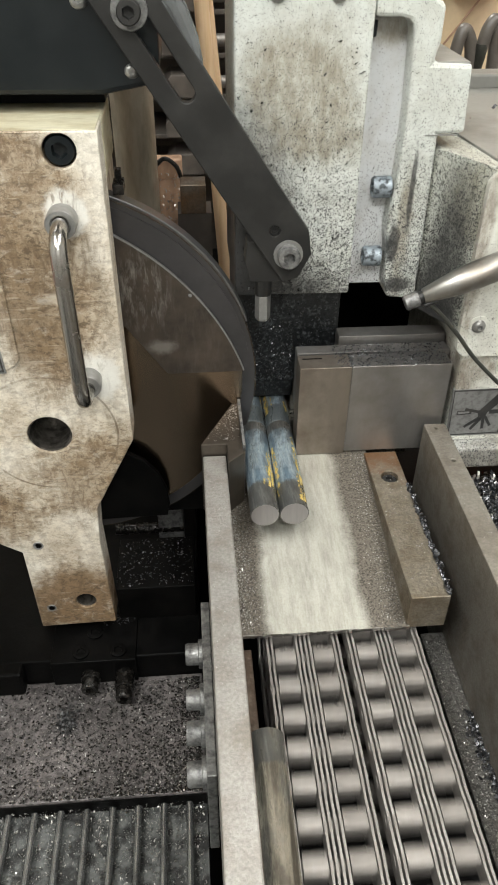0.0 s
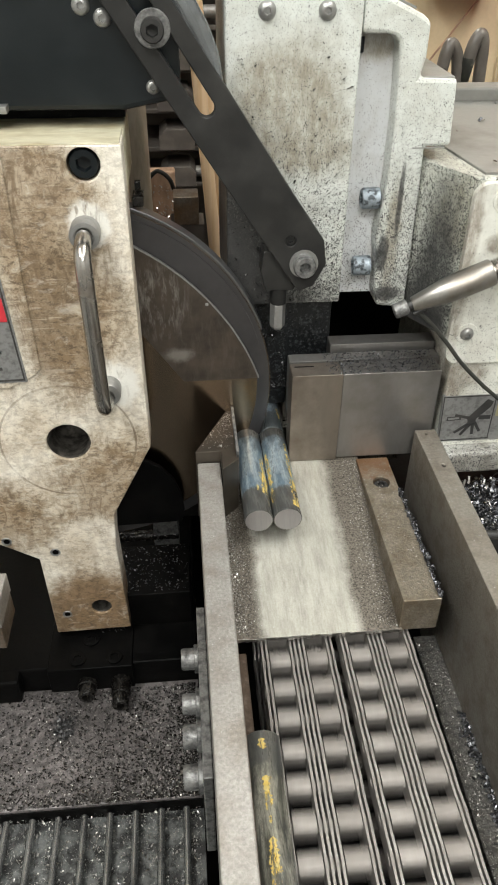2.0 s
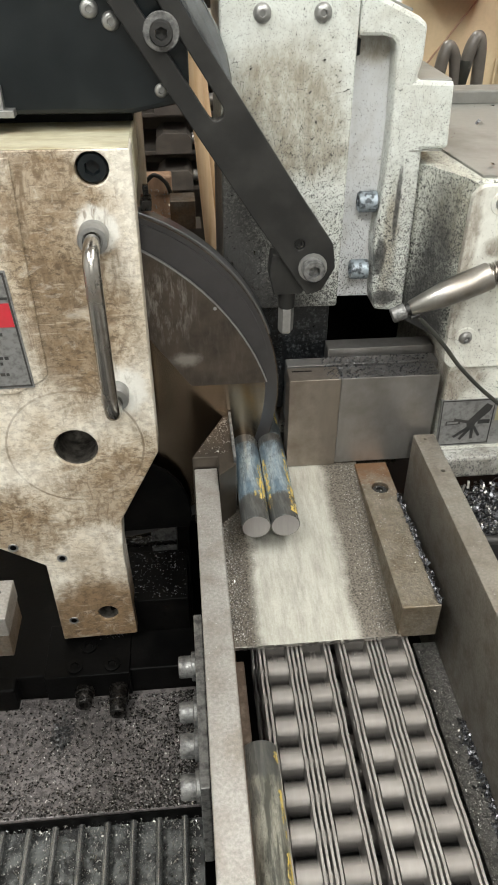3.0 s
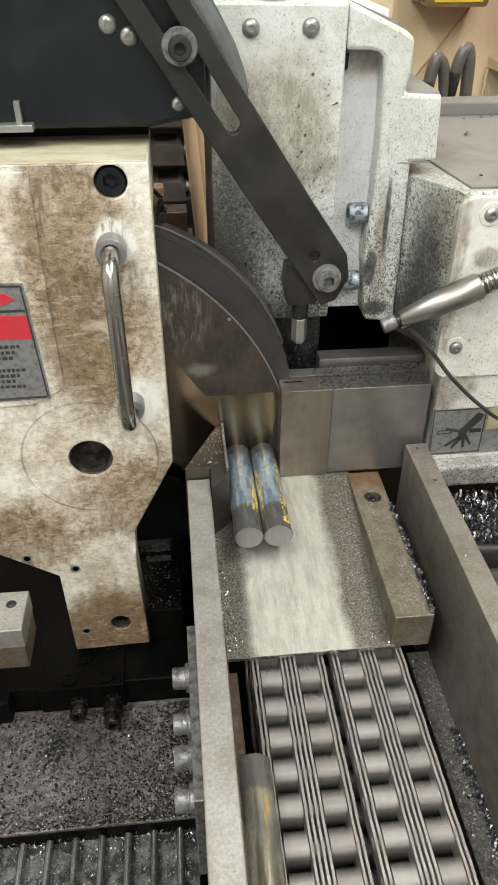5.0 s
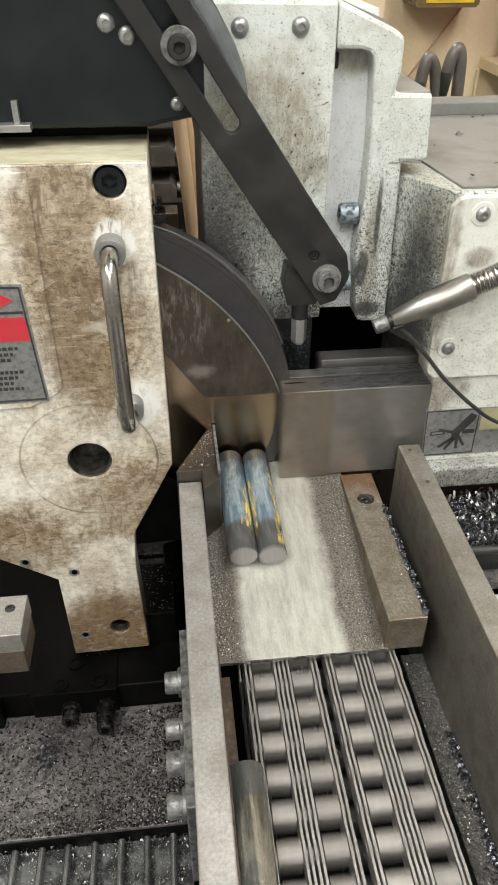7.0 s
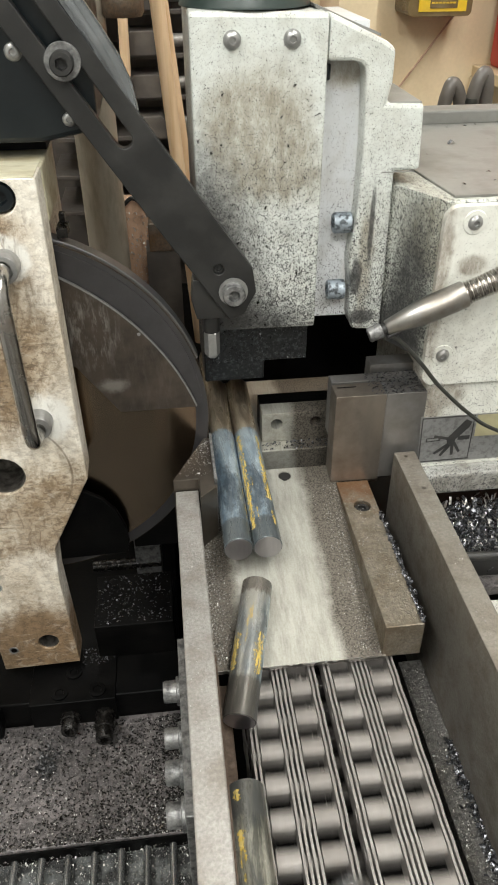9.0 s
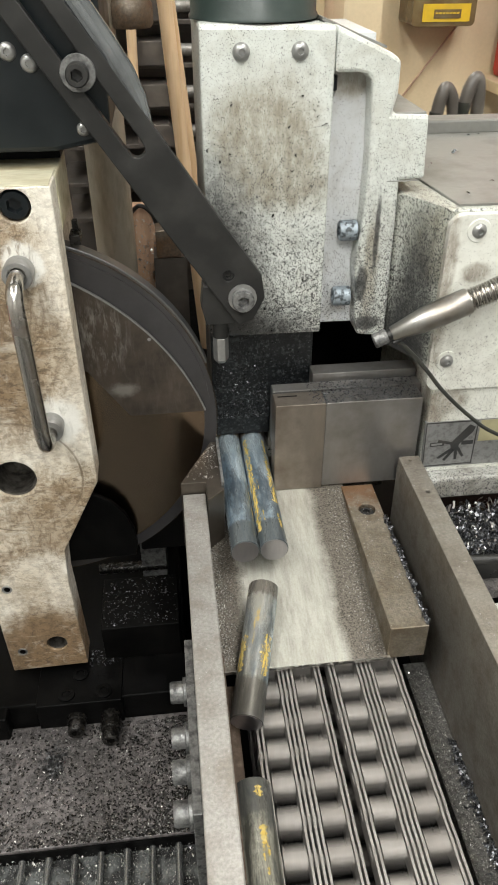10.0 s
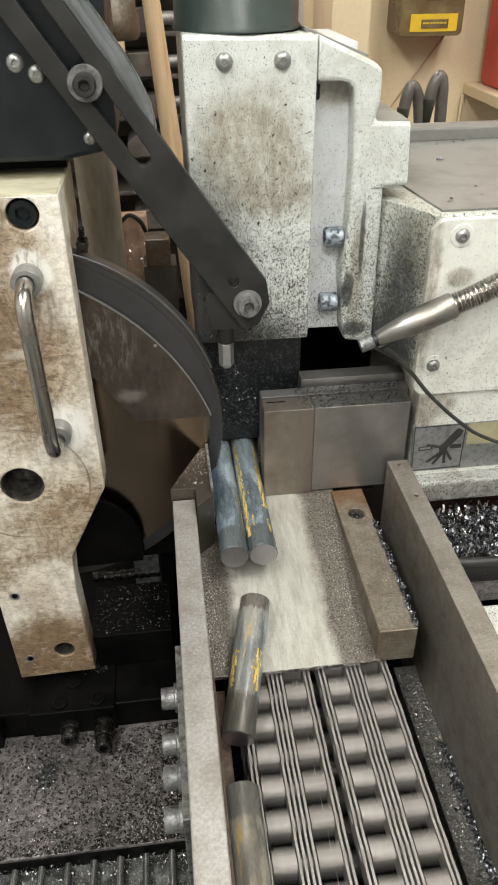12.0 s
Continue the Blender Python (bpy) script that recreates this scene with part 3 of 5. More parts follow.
def lathe(profile, at=(0, 0, 0), axis=(0, 0, 1), seg=28, hexed=(), bm=None, closed=True):
    """Turns a profile of (radius, height) about an axis; rows named in hexed get six flats."""
    bm = bm or bmesh.new()
    turn = Vector((0, 0, 1)).rotation_difference(Vector(axis)).to_matrix().to_4x4()
    m = Matrix.Translation(at) @ turn
    rows = []
    for k, (r, h) in enumerate(profile):
        row = []
        for i in range(seg):
            a = 2 * math.pi * i / seg
            f = 1.0
            if k in hexed:
                b = (a + math.pi / 6) % (math.pi / 3) - math.pi / 6
                f = math.cos(math.pi / 6) / math.cos(b)
            row.append(bm.verts.new(m @ Vector((r * f * math.cos(a), r * f * math.sin(a), h))))
        rows.append(row)
    for a, b in zip(rows, rows[1:]):
        for i in range(seg):
            j = (i + 1) % seg
            bm.faces.new((a[i], a[j], b[j], b[i]))
    for row in ((rows[0], rows[-1]) if closed else (rows[-1],)):
        if (row[0].co - row[seg // 2].co).length > 1e-6:
            bm.faces.new(row)
    return bm


def rod(p0, p1, r, seg=20, bm=None, chamfer=0.0006):
    p0, p1 = Vector(p0), Vector(p1)
    n = (p1 - p0).length
    return lathe([(r - chamfer, 0), (r, chamfer), (r, n - chamfer), (r - chamfer, n)], p0, (p1 - p0).normalized(), seg, bm=bm)


def tube(points, r, seg=14, bm=None, bulge=None):
    """A round bar swept along points; bulge(i) scales the radius at point i."""
    bm = bm or bmesh.new()
    pts = [Vector(p) for p in points]
    rows = []
    side = None
    for i, p in enumerate(pts):
        d = (pts[min(i + 1, len(pts) - 1)] - pts[max(i - 1, 0)]).normalized()
        if side is None:
            side = d.orthogonal().normalized()
        side = (side - d * side.dot(d)).normalized()
        up = d.cross(side)
        rr = r * (bulge(i) if bulge else 1)
        rows.append([bm.verts.new(p + rr * (math.cos(2 * math.pi * k / seg) * side + math.sin(2 * math.pi * k / seg) * up)) for k in range(seg)])
    for a, b in zip(rows, rows[1:]):
        for k in range(seg):
            j = (k + 1) % seg
            bm.faces.new((a[k], a[j], b[j], b[k]))
    bm.faces.new(rows[0])
    bm.faces.new(rows[-1])
    return bm


def curve_points(keys, n=40):
    """A smooth run through a few points."""
    keys = [Vector(k) for k in keys]
    ext = [2 * keys[0] - keys[1], *keys, 2 * keys[-1] - keys[-2]]
    out = []
    for i in range(n + 1):
        u = i / n * (len(keys) - 1)
        k = min(int(u), len(keys) - 2)
        t = u - k
        a, b, c, d = ext[k:k + 4]
        out.append(0.5 * ((2 * b) + (c - a) * t + (2 * a - 5 * b + 4 * c - d) * t * t + (3 * b - a - 3 * c + d) * t ** 3))
    return out


def cap_screw(at, axis, r, h, bm=None):
    """Socket head cap screw: a knurled-edge head with a hexagon recess."""
    return lathe([(r, 0), (r, h * 0.88), (r * 0.9, h), (r * 0.56, h), (r * 0.5, h * 0.45), (0.0001, h * 0.4)], at, axis, 24, (3, 4), bm)


def button_screw(at, axis, r, h, bm=None):
    return lathe([(r, 0), (r * 0.96, h * 0.35), (r * 0.75, h * 0.8), (r * 0.45, h), (r * 0.4, h), (r * 0.36, h * 0.5), (0.0001, h * 0.5)], at, axis, 24, (4, 5), bm)


def flakes(name, count, place, size, material, label, seed, curl=0.5):
    """Loose swarf: small bent slivers lying on a surface; place(rng) gives a point and how flat it lies."""
    rng = random.Random(seed)
    verts, faces = [], []
    for _ in range(count):
        p = Vector(place(rng))
        s = size * (0.4 + rng.random() ** 2 * 1.6)
        a, tilt = rng.random() * 6.283, (rng.random() - 0.5) * 2 * curl
        u = Vector((math.cos(a), math.sin(a), tilt))
        w = Vector((-math.sin(a), math.cos(a), (rng.random() - 0.5) * curl)) * (0.3 + 0.4 * rng.random())
        k = Vector((0, 0, s * 0.35 * rng.random()))
        b = len(verts)
        verts += [p - u * s * 0.5 - w * s * 0.5, p - u * s * 0.5 + w * s * 0.5, p + w * s * 0.5 + k, p - w * s * 0.5 + k, p + u * s * 0.5 + w * s * 0.4, p + u * s * 0.5 - w * s * 0.4]
        faces += [(b, b + 1, b + 2, b + 3), (b + 3, b + 2, b + 4, b + 5)]
    me = bpy.data.meshes.new(name)
    me.from_pydata(verts, [], faces)
    me.materials.append(material)
    return tagged(new(name, me), label, "metal chips", "", "stuff")


# ---- the room ----
def room():
    x0, x1, y0, y1, z0, z1, w = -1.6, 1.7, -2.6, 2.2, -0.95, 1.85, 0.12
    tagged(part("floor", box(x0 - w, x1 + w, y0 - w, y1 + w, z0 - 0.1, z0), CONCRETE), "stained grey concrete workshop floor", "floor", kind="structure")
    tagged(part("ceiling", box(x0 - w, x1 + w, y0 - w, y1 + w, z1, z1 + 0.1), CEILPAINT), "plain white painted workshop ceiling", "ceiling", kind="structure")
    tagged(part("wall_north", box(x0, x1, y1, y1 + w, z0, z1), WALLPAINT), "plain cream painted wall behind the machine", "wall", kind="structure")
    tagged(part("wall_south", box(x0, x1, y0 - w, y0, z0, z1), ROOMPAINT), "plain off-white painted workshop wall", "wall", kind="structure")
    tagged(part("wall_west", box(x0 - w, x0, y0 - w, y1 + w, z0, z1), ROOMPAINT), "plain off-white painted workshop wall", "wall", kind="structure")
    tagged(part("wall_east", box(x1, x1 + w, y0 - w, y1 + w, z0, z1), ROOMPAINT), "plain off-white painted workshop wall", "wall", kind="structure")
    for x, y, power in LAMPS:
        lamp = thing("ceiling_light", "white ceiling light fitting with a lit diffuser", "ceiling light", "ceiling lights", at=(x, y, LAMP_Z))
        part("frame", prism(rounded(-0.20, 0.20, -0.62, 0.62, 0.02), 0.03, 0.1, "z"), CEILPAINT, lamp)
        part("diffuser", prism(rounded(-0.17, 0.17, -0.59, 0.59, 0.02), 0.0, 0.03, "z"), GLOW, lamp)
        data = bpy.data.lights.new("tube_light", "AREA")
        data.shape, data.size, data.size_y, data.energy, data.color = "RECTANGLE", 0.34, 1.18, power, (0.965, 0.975, 0.94)
        light = new("tube_light", data)
        light.location = (x, y, LAMP_Z - 0.012)


# ---- the saw head: moves sideways into the bars ----
BLADE_AT = (-0.1886, 0.119, 0.0752)
BLADE_R = 0.1780


def saw_head():
    head = thing("saw_head", "worn cream-painted saw head with a steel handle and black cover", "saw head")
    fy = 0.0731
    outline = [(-0.50, 0.3035), (-0.1250, 0.3035), (-0.1245, 0.16), (-0.1236, 0.0425), (-0.1640, -0.0370), (-0.1665, -0.0810), (-0.1628, -0.2018),
               (-0.2416, -0.2040), (-0.2433, -0.0911), (-0.2625, -0.0779), (-0.2960, -0.0560), (-0.50, -0.0450)]
    holes = [ring(-0.195, 0.0515, 0.0192), ring(-0.1905, -0.1668, 0.0105), ring(-0.1521, 0.2905, 0.0118)]
    part("front_casting", prism(outline, fy, fy + 0.030, "y", holes), CREAM, head, "dirty worn cream paint", bevel=0.0012)
    back = [(-0.50, 0.3015), (-0.1252, 0.3015), (-0.1250, 0.16), (-0.1255, 0.045), (-0.17, -0.036), (-0.17, -0.12), (-0.235, -0.12), (-0.25, -0.05), (-0.50, -0.045)]
    part("rear_casting", prism(back, fy + 0.0305, 0.102, "y", [ring(-0.195, 0.0515, 0.0185)]), CREAM, head, bevel=0.002)
    part("gearbox", box(-0.50, -0.132, 0.1225, 0.24, 0.10, 0.2995), CREAM, head, bevel=0.006)
    # added dark liners give the bored holes their inner shade
    for x, z, r, d in ((-0.195, 0.0515, 0.0190, 0.030), (-0.1905, -0.1668, 0.0103, 0.026)):
        part("bore_shade_sleeve", lathe([(r, 0), (r * 0.93, 0.0005), (r * 0.93, d), (0.0001, d)], (x, fy + 0.0025, z), (0, 1, 0), 28, closed=False), BORESHADE, head, "bored hole lined dark for its inner shade", smooth=True)
    for x, z in ((-0.2265, -0.0821), (-0.2275, -0.1747), (-0.2705, -0.0640)):
        hole = part("tapped_hole", lathe([(0.0052, 0.0), (0.0049, 0.0006), (0.0036, 0.0004), (0.0031, 0.0002)], (x, fy + 0.0001, z), (0, -1, 0), 20), BOLTSTEEL, head, "bright countersink", smooth=True)
        # black disc on the face, drawn for the shade inside the hole
        part("hole_shade_disc", rod((x + 0.0002, fy - 0.0002, z + 0.0003), (x + 0.0002, fy - 0.0006, z + 0.0003), 0.0030, 14, None, 0.0001), DARK, hole)
    # raised flat of the left half of the front
    panel = [(-0.50, 0.2995), (-0.2072, 0.2995), (-0.2080, 0.21), (-0.2068, 0.1300), (-0.2120, 0.1235), (-0.2350, 0.1120), (-0.50, 0.1040)]
    part("front_panel", prism(panel, fy - 0.0018, fy - 0.0001, "y"), CREAM, head, bevel=0.0006)
    part("cover_bolt", cap_screw((-0.1521, fy + 0.014, 0.2905), (0, -1, 0), 0.0106, 0.012), BLACK, head, "black socket bolt", smooth=True)
    # D handle
    grip = curve_points([(-0.1562, fy, 0.2440), (-0.1564, fy - 0.019, 0.2438), (-0.1564, fy - 0.033, 0.2375), (-0.1562, fy - 0.037, 0.2210), (-0.1558, fy - 0.037, 0.180),
                         (-0.1554, fy - 0.037, 0.135), (-0.1551, fy - 0.036, 0.116), (-0.1548, fy - 0.027, 0.1055), (-0.1544, fy, 0.1075)], 48)
    handle = part("handle", tube(grip, 0.0062), CHROME, head, "bent chrome handle", smooth=True)
    for z, x in ((0.2440, -0.1562), (0.1080, -0.1544)):
        part("handle_boss", lathe([(0.0112, 0), (0.0112, 0.0125), (0.0104, 0.0138), (0.0074, 0.0138), (0.0070, 0.0120), (0.0060, 0.0120)], (x, fy, z), (0, -1, 0), 24), BOLTSTEEL, handle, smooth=True)
    # label on the panel, words worn past reading
    sign = part("label_plate", prism([(-0.30, 0.2225), (-0.2245, 0.2195), (-0.2190, 0.1180), (-0.30, 0.1165)], fy - 0.0028, fy - 0.0019, "y"), LABELGREY, head, "silver label with worn red bands")
    part("label_border", prism([(-0.298, 0.2208), (-0.2258, 0.2180), (-0.2204, 0.1194), (-0.298, 0.1180)], fy - 0.0031, fy - 0.0028, "y",
                               [[(-0.296, 0.2190), (-0.2272, 0.2164), (-0.2218, 0.1210), (-0.296, 0.1198)]]), LABELDARK, sign)
    part("label_red_band", prism([(-0.296, 0.1945), (-0.2262, 0.1935), (-0.2250, 0.1735), (-0.296, 0.1738)], fy - 0.0033, fy - 0.0029, "y"), LABELRED, sign)
    part("label_red_arrow", prism([(-0.27, 0.212), (-0.240, 0.212), (-0.2325, 0.2075), (-0.240, 0.2030), (-0.27, 0.2030)], fy - 0.0033, fy - 0.0029, "y"), LABELRED, sign)
    part("label_divider", box(-0.296, -0.2265, fy - 0.0032, fy - 0.0029, 0.1965, 0.1985), LABELDARK, sign)
    for x, z, w, h in ((-0.268, 0.188, 0.014, 0.0016), (-0.268, 0.183, 0.018, 0.0016), (-0.268, 0.178, 0.015, 0.0016), (-0.2545, 0.1826, 0.0018, 0.010)):
        part("label_sign_bar", box(x, x + w, fy - 0.0038, fy - 0.0034, z, z + h), LABELWHITE, sign)
    rng = random.Random(5)
    for k, z in enumerate((0.166, 0.161, 0.156, 0.145, 0.140, 0.135, 0.130)):
        x = -0.288
        while x < -0.236 - 0.004 * (k % 3):
            w = 0.0022 + 0.0016 * rng.random()
            part("label_text_bar", box(x, x + w, fy - 0.0033, fy - 0.0029, z, z + 0.0026), LABELDARK, sign)
            x += w + 0.0012
    # blade guard: a front plate with a bright curved edge, a dark rim before the blade and a hood band behind it
    cx, _, cz = BLADE_AT
    gx, gz, gr = -0.2443, 0.0133, 0.2337

    def sweep(x, z, r, a0, a1, n=32):
        return [(x + r * math.cos(radians(a0 + (a1 - a0) * i / n)), z + r * math.sin(radians(a0 + (a1 - a0) * i / n))) for i in range(n + 1)]
    plate = [(-0.0905, 0.0850)] + sweep(gx, gz, gr, 18.0, 66.0) + [(-0.150, 0.150), (-0.1236, 0.1330)]
    guard = part("blade_guard", prism(plate, 0.1130, 0.1160, "y"), GUARD, head, "scuffed dark steel blade guard", bevel=0.0005)
    part("guard_rim", prism(sweep(cx, cz, 0.1725, 4, 84) + sweep(cx, cz, 0.1480, 84, 4), 0.1163, 0.1174, "y"), RIM, guard, "dark curved guard rim")
    # thin bright strip modelled in place of the highlight on the plate's edge
    part("guard_edge_highlight", prism(sweep(gx, gz, gr + 0.0006, 18.3, 66) + sweep(gx, gz, gr - 0.0005, 66, 18.3), 0.1121, 0.1150, "y"), BOLTSTEEL, guard)
    part("guard_hood", prism(sweep(cx, cz, 0.1790, 18, 84) + sweep(cx, cz, 0.1752, 84, 18), 0.1222, 0.1360, "y"), HOODSTEEL, guard, "grey rear hood band", bevel=0.0008)
    for a, r in ((59.5, 0.230), (40, 0.2305)):
        part("guard_rivet", button_screw((gx + r * math.cos(radians(a)), 0.1131, gz + r * math.sin(radians(a))), (0, -1, 0), 0.0016, 0.0008), BOLTSTEEL, guard)
    clip = part("hood_clip", box(-0.1235, -0.1150, 0.1200, 0.1380, 0.2440, 0.2520), GRIMEDARK, guard, "small steel clip", bevel=0.0006)
    part("clip_tongue", box(-0.1215, -0.1170, 0.1320, 0.1380, 0.2522, 0.2600), GRIMEDARK, clip, bevel=0.0005)
    # added plate: darkens the lower blade in place of a dark reflection
    part("blade_shade_plate", prism([(-0.1750, 0.006), (-0.1330, 0.0040), (-0.1180, -0.0060), (-0.1060, -0.0220), (-0.0990, -0.0420), (-0.0970, -0.0620), (-0.1000, -0.0780), (-0.1750, -0.0800)], 0.1035, 0.1085, "y"), DARK, head, "added black plate standing in for the blade's dark lower reflection", bevel=0.001)
    # black top cover and its dark underside
    cover = part("black_cover", prism([(-0.52, 0.317), (-0.1225, 0.3155), (-0.0835, 0.3225), (-0.0815, 0.335), (-0.0815, 0.50), (-0.52, 0.50)], 0.1180, 0.24, "y"), BLACK, head, "black enamelled blade cover", bevel=0.004)
    for x, z, r in ((-0.1464, 0.3819, 0.0062), (-0.1327, 0.3745, 0.0062), (-0.1015, 0.3310, 0.0050)):
        part("cover_screw", button_screw((x, 0.1181, z), (0, -1, 0), r, 0.003), BOLTSTEEL, cover, smooth=True)
    part("latch", box(-0.240, -0.205, 0.108, 0.1178, 0.3165, 0.3215), BOLTSTEEL, cover, "small steel latch", bevel=0.0005)
    part("latch_tongue", box(-0.2165, -0.2125, 0.112, 0.1178, 0.3215, 0.336), BOLTSTEEL, cover)
    part("cover_lip", box(-0.50, -0.125, 0.150, 0.20, 0.3040, 0.3150), DARK, head)
    part("top_casting", box(-0.50, -0.1245, 0.1034, 0.1735, 0.2620, 0.3033), TOPCREAM, head, "oily yellowed top face", bevel=0.002)
    part("top_face", box(-0.50, -0.1262, 0.0742, 0.1170, 0.3036, 0.3044), TOPCREAM, head, "oily yellowed top face", bevel=0.0004)
    # slotted arm
    px, pz = 0.0149, 0.1962
    u, n = (-0.5556, 0.8315), (0.8315, 0.5556)

    def at(s, p):
        return (px + u[0] * s + n[0] * p, pz + u[1] * s + n[1] * p)
    outline = [at(-0.0165, -0.004), at(-0.0130, -0.0165), at(0.07, -0.0175), at(0.30, -0.0165), at(0.30, 0.0225), at(0.18, 0.0225), at(0.06, 0.0225), at(0.012, 0.0235), at(-0.006, 0.0150)]
    slot = [at(0.1465 - 0.0060 * math.sin(radians(a)), 0.0030 + 0.0060 * math.cos(radians(a))) for a in range(0, 181, 15)] + [at(0.29, -0.0015), at(0.29, 0.0110)]
    arm = part("link_arm", prism(outline, 0.1015, 0.1105, "y", [slot, ring(*at(0.0275, 0.0013), 0.0042, 16)]), OXIDE, head, "black slotted link arm", bevel=0.0009)
    part("arm_flange", tube([(at(s, p)[0], 0.109, at(s, p)[1]) for s, p in ((0.148, 0.0150), (0.158, 0.0195), (0.172, 0.0235), (0.19, 0.0262), (0.21, 0.0275), (0.24, 0.0280), (0.27, 0.0275), (0.30, 0.0270))], 0.0084, 20, None, lambda i: min(1.0, 0.35 + 0.25 * i)), GLOSS, arm, "glossy black flange edge coloured lighter for its highlight", smooth=True)
    part("pivot_screw", cap_screw((px - 0.003, 0.1014, pz + 0.0045), (0, -1, 0), 0.0092, 0.010), GRIMEBOLT, arm, "zinc socket screw", smooth=True)
    part("pivot_washer", lathe([(0.0118, 0), (0.0118, 0.0016), (0.0045, 0.0016)], (px - 0.003, 0.1014, pz + 0.0045), (0, -1, 0)), BOLTSTEEL, arm, smooth=True)
    bx, bz = -0.0990, 0.3702
    part("slot_screw", cap_screw((bx, 0.0996, bz), (0, -1, 0), 0.0078, 0.010), OXIDE, arm, "black socket screw", smooth=True)
    part("slot_washer", lathe([(0.0122, 0), (0.0122, 0.0016), (0.0117, 0.0022), (0.0045, 0.0022)], (bx, 0.1014, bz), (0, -1, 0)), GRIMEBOLT, arm, "bright washer", smooth=True)
    part("small_screw", cap_screw((at(0.0275, 0.0013)[0], 0.1065, at(0.0275, 0.0013)[1]), (0, -1, 0), 0.0040, 0.003), OXIDE, arm, smooth=True)
    # bracket and hexagon stud below the arm
    part("arm_bracket", prism([(-0.020, 0.208), (0.008, 0.205), (0.012, 0.186), (0.006, 0.173), (-0.018, 0.173), (-0.022, 0.190)], 0.1110, 0.128, "y"), OXIDE, head, bevel=0.001)
    stud = part("hexagon_stud", lathe([(0.0045, 0), (0.0064, 0.0025), (0.0068, 0.004), (0.0068, 0.024), (0.0060, 0.025)], (-0.0058, 0.1195, 0.1330), (0, 0, 1), 6), BOLTSTEEL, head, "steel hexagon stud")
    part("stud_neck", rod((-0.0058, 0.1195, 0.1578), (-0.0058, 0.1195, 0.1745), 0.0072, 20), OXIDE, stud, smooth=True)
    # slide block low beside the head
    block = part("slide_block", box(-0.42, -0.2580, -0.029, 0.0160, -0.070, -0.0480), RAIL, head, "ground steel slide block", bevel=0.001)
    part("slide_base", box(-0.42, -0.2592, -0.028, 0.0160, -0.098, -0.0705), RUST, head, bevel=0.001)
    part("block_screw", button_screw((-0.271, 0.001, -0.0480), (0, 0, 1), 0.0045, 0.0015), OXIDE, block, smooth=True)
    part("slide_link", box(-0.46, -0.308, 0.0162, 0.0728, -0.095, -0.050), DARK, head)
    return head


def blade(head):
    teeth = 80
    pts = []
    for i in range(teeth):
        a = 2 * math.pi * i / teeth
        pts.append(((BLADE_R - 0.0035) * math.cos(a), (BLADE_R - 0.0035) * math.sin(a)))
        b = a + 2 * math.pi * 0.55 / teeth
        pts.append((BLADE_R * math.cos(b), BLADE_R * math.sin(b)))
        c = a + 2 * math.pi * 0.8 / teeth
        pts.append((BLADE_R * math.cos(c), BLADE_R * math.sin(c)))
    saw = part("saw_blade", prism(pts, -0.0013, 0.0013, "y", [ring(0, 0, 0.016)]), BLADE, head, "spinning bare steel circular blade")
    saw.location = BLADE_AT
    for y0, y1 in ((-0.0017, -0.0014), (0.0014, 0.0017)):
        part("tooth_ring", prism(ring(0, 0, 0.1768, 72), y0, y1, "y", [ring(0, 0, 0.1655, 72)]), RIM, saw, "dark blurred ring of teeth")
    part("blade_flange", lathe([(0.055, 0), (0.055, 0.006), (0.050, 0.008), (0.0165, 0.008)], (0, -0.0014, 0), (0, -1, 0), 36), OXIDE, saw, smooth=True)
    return saw


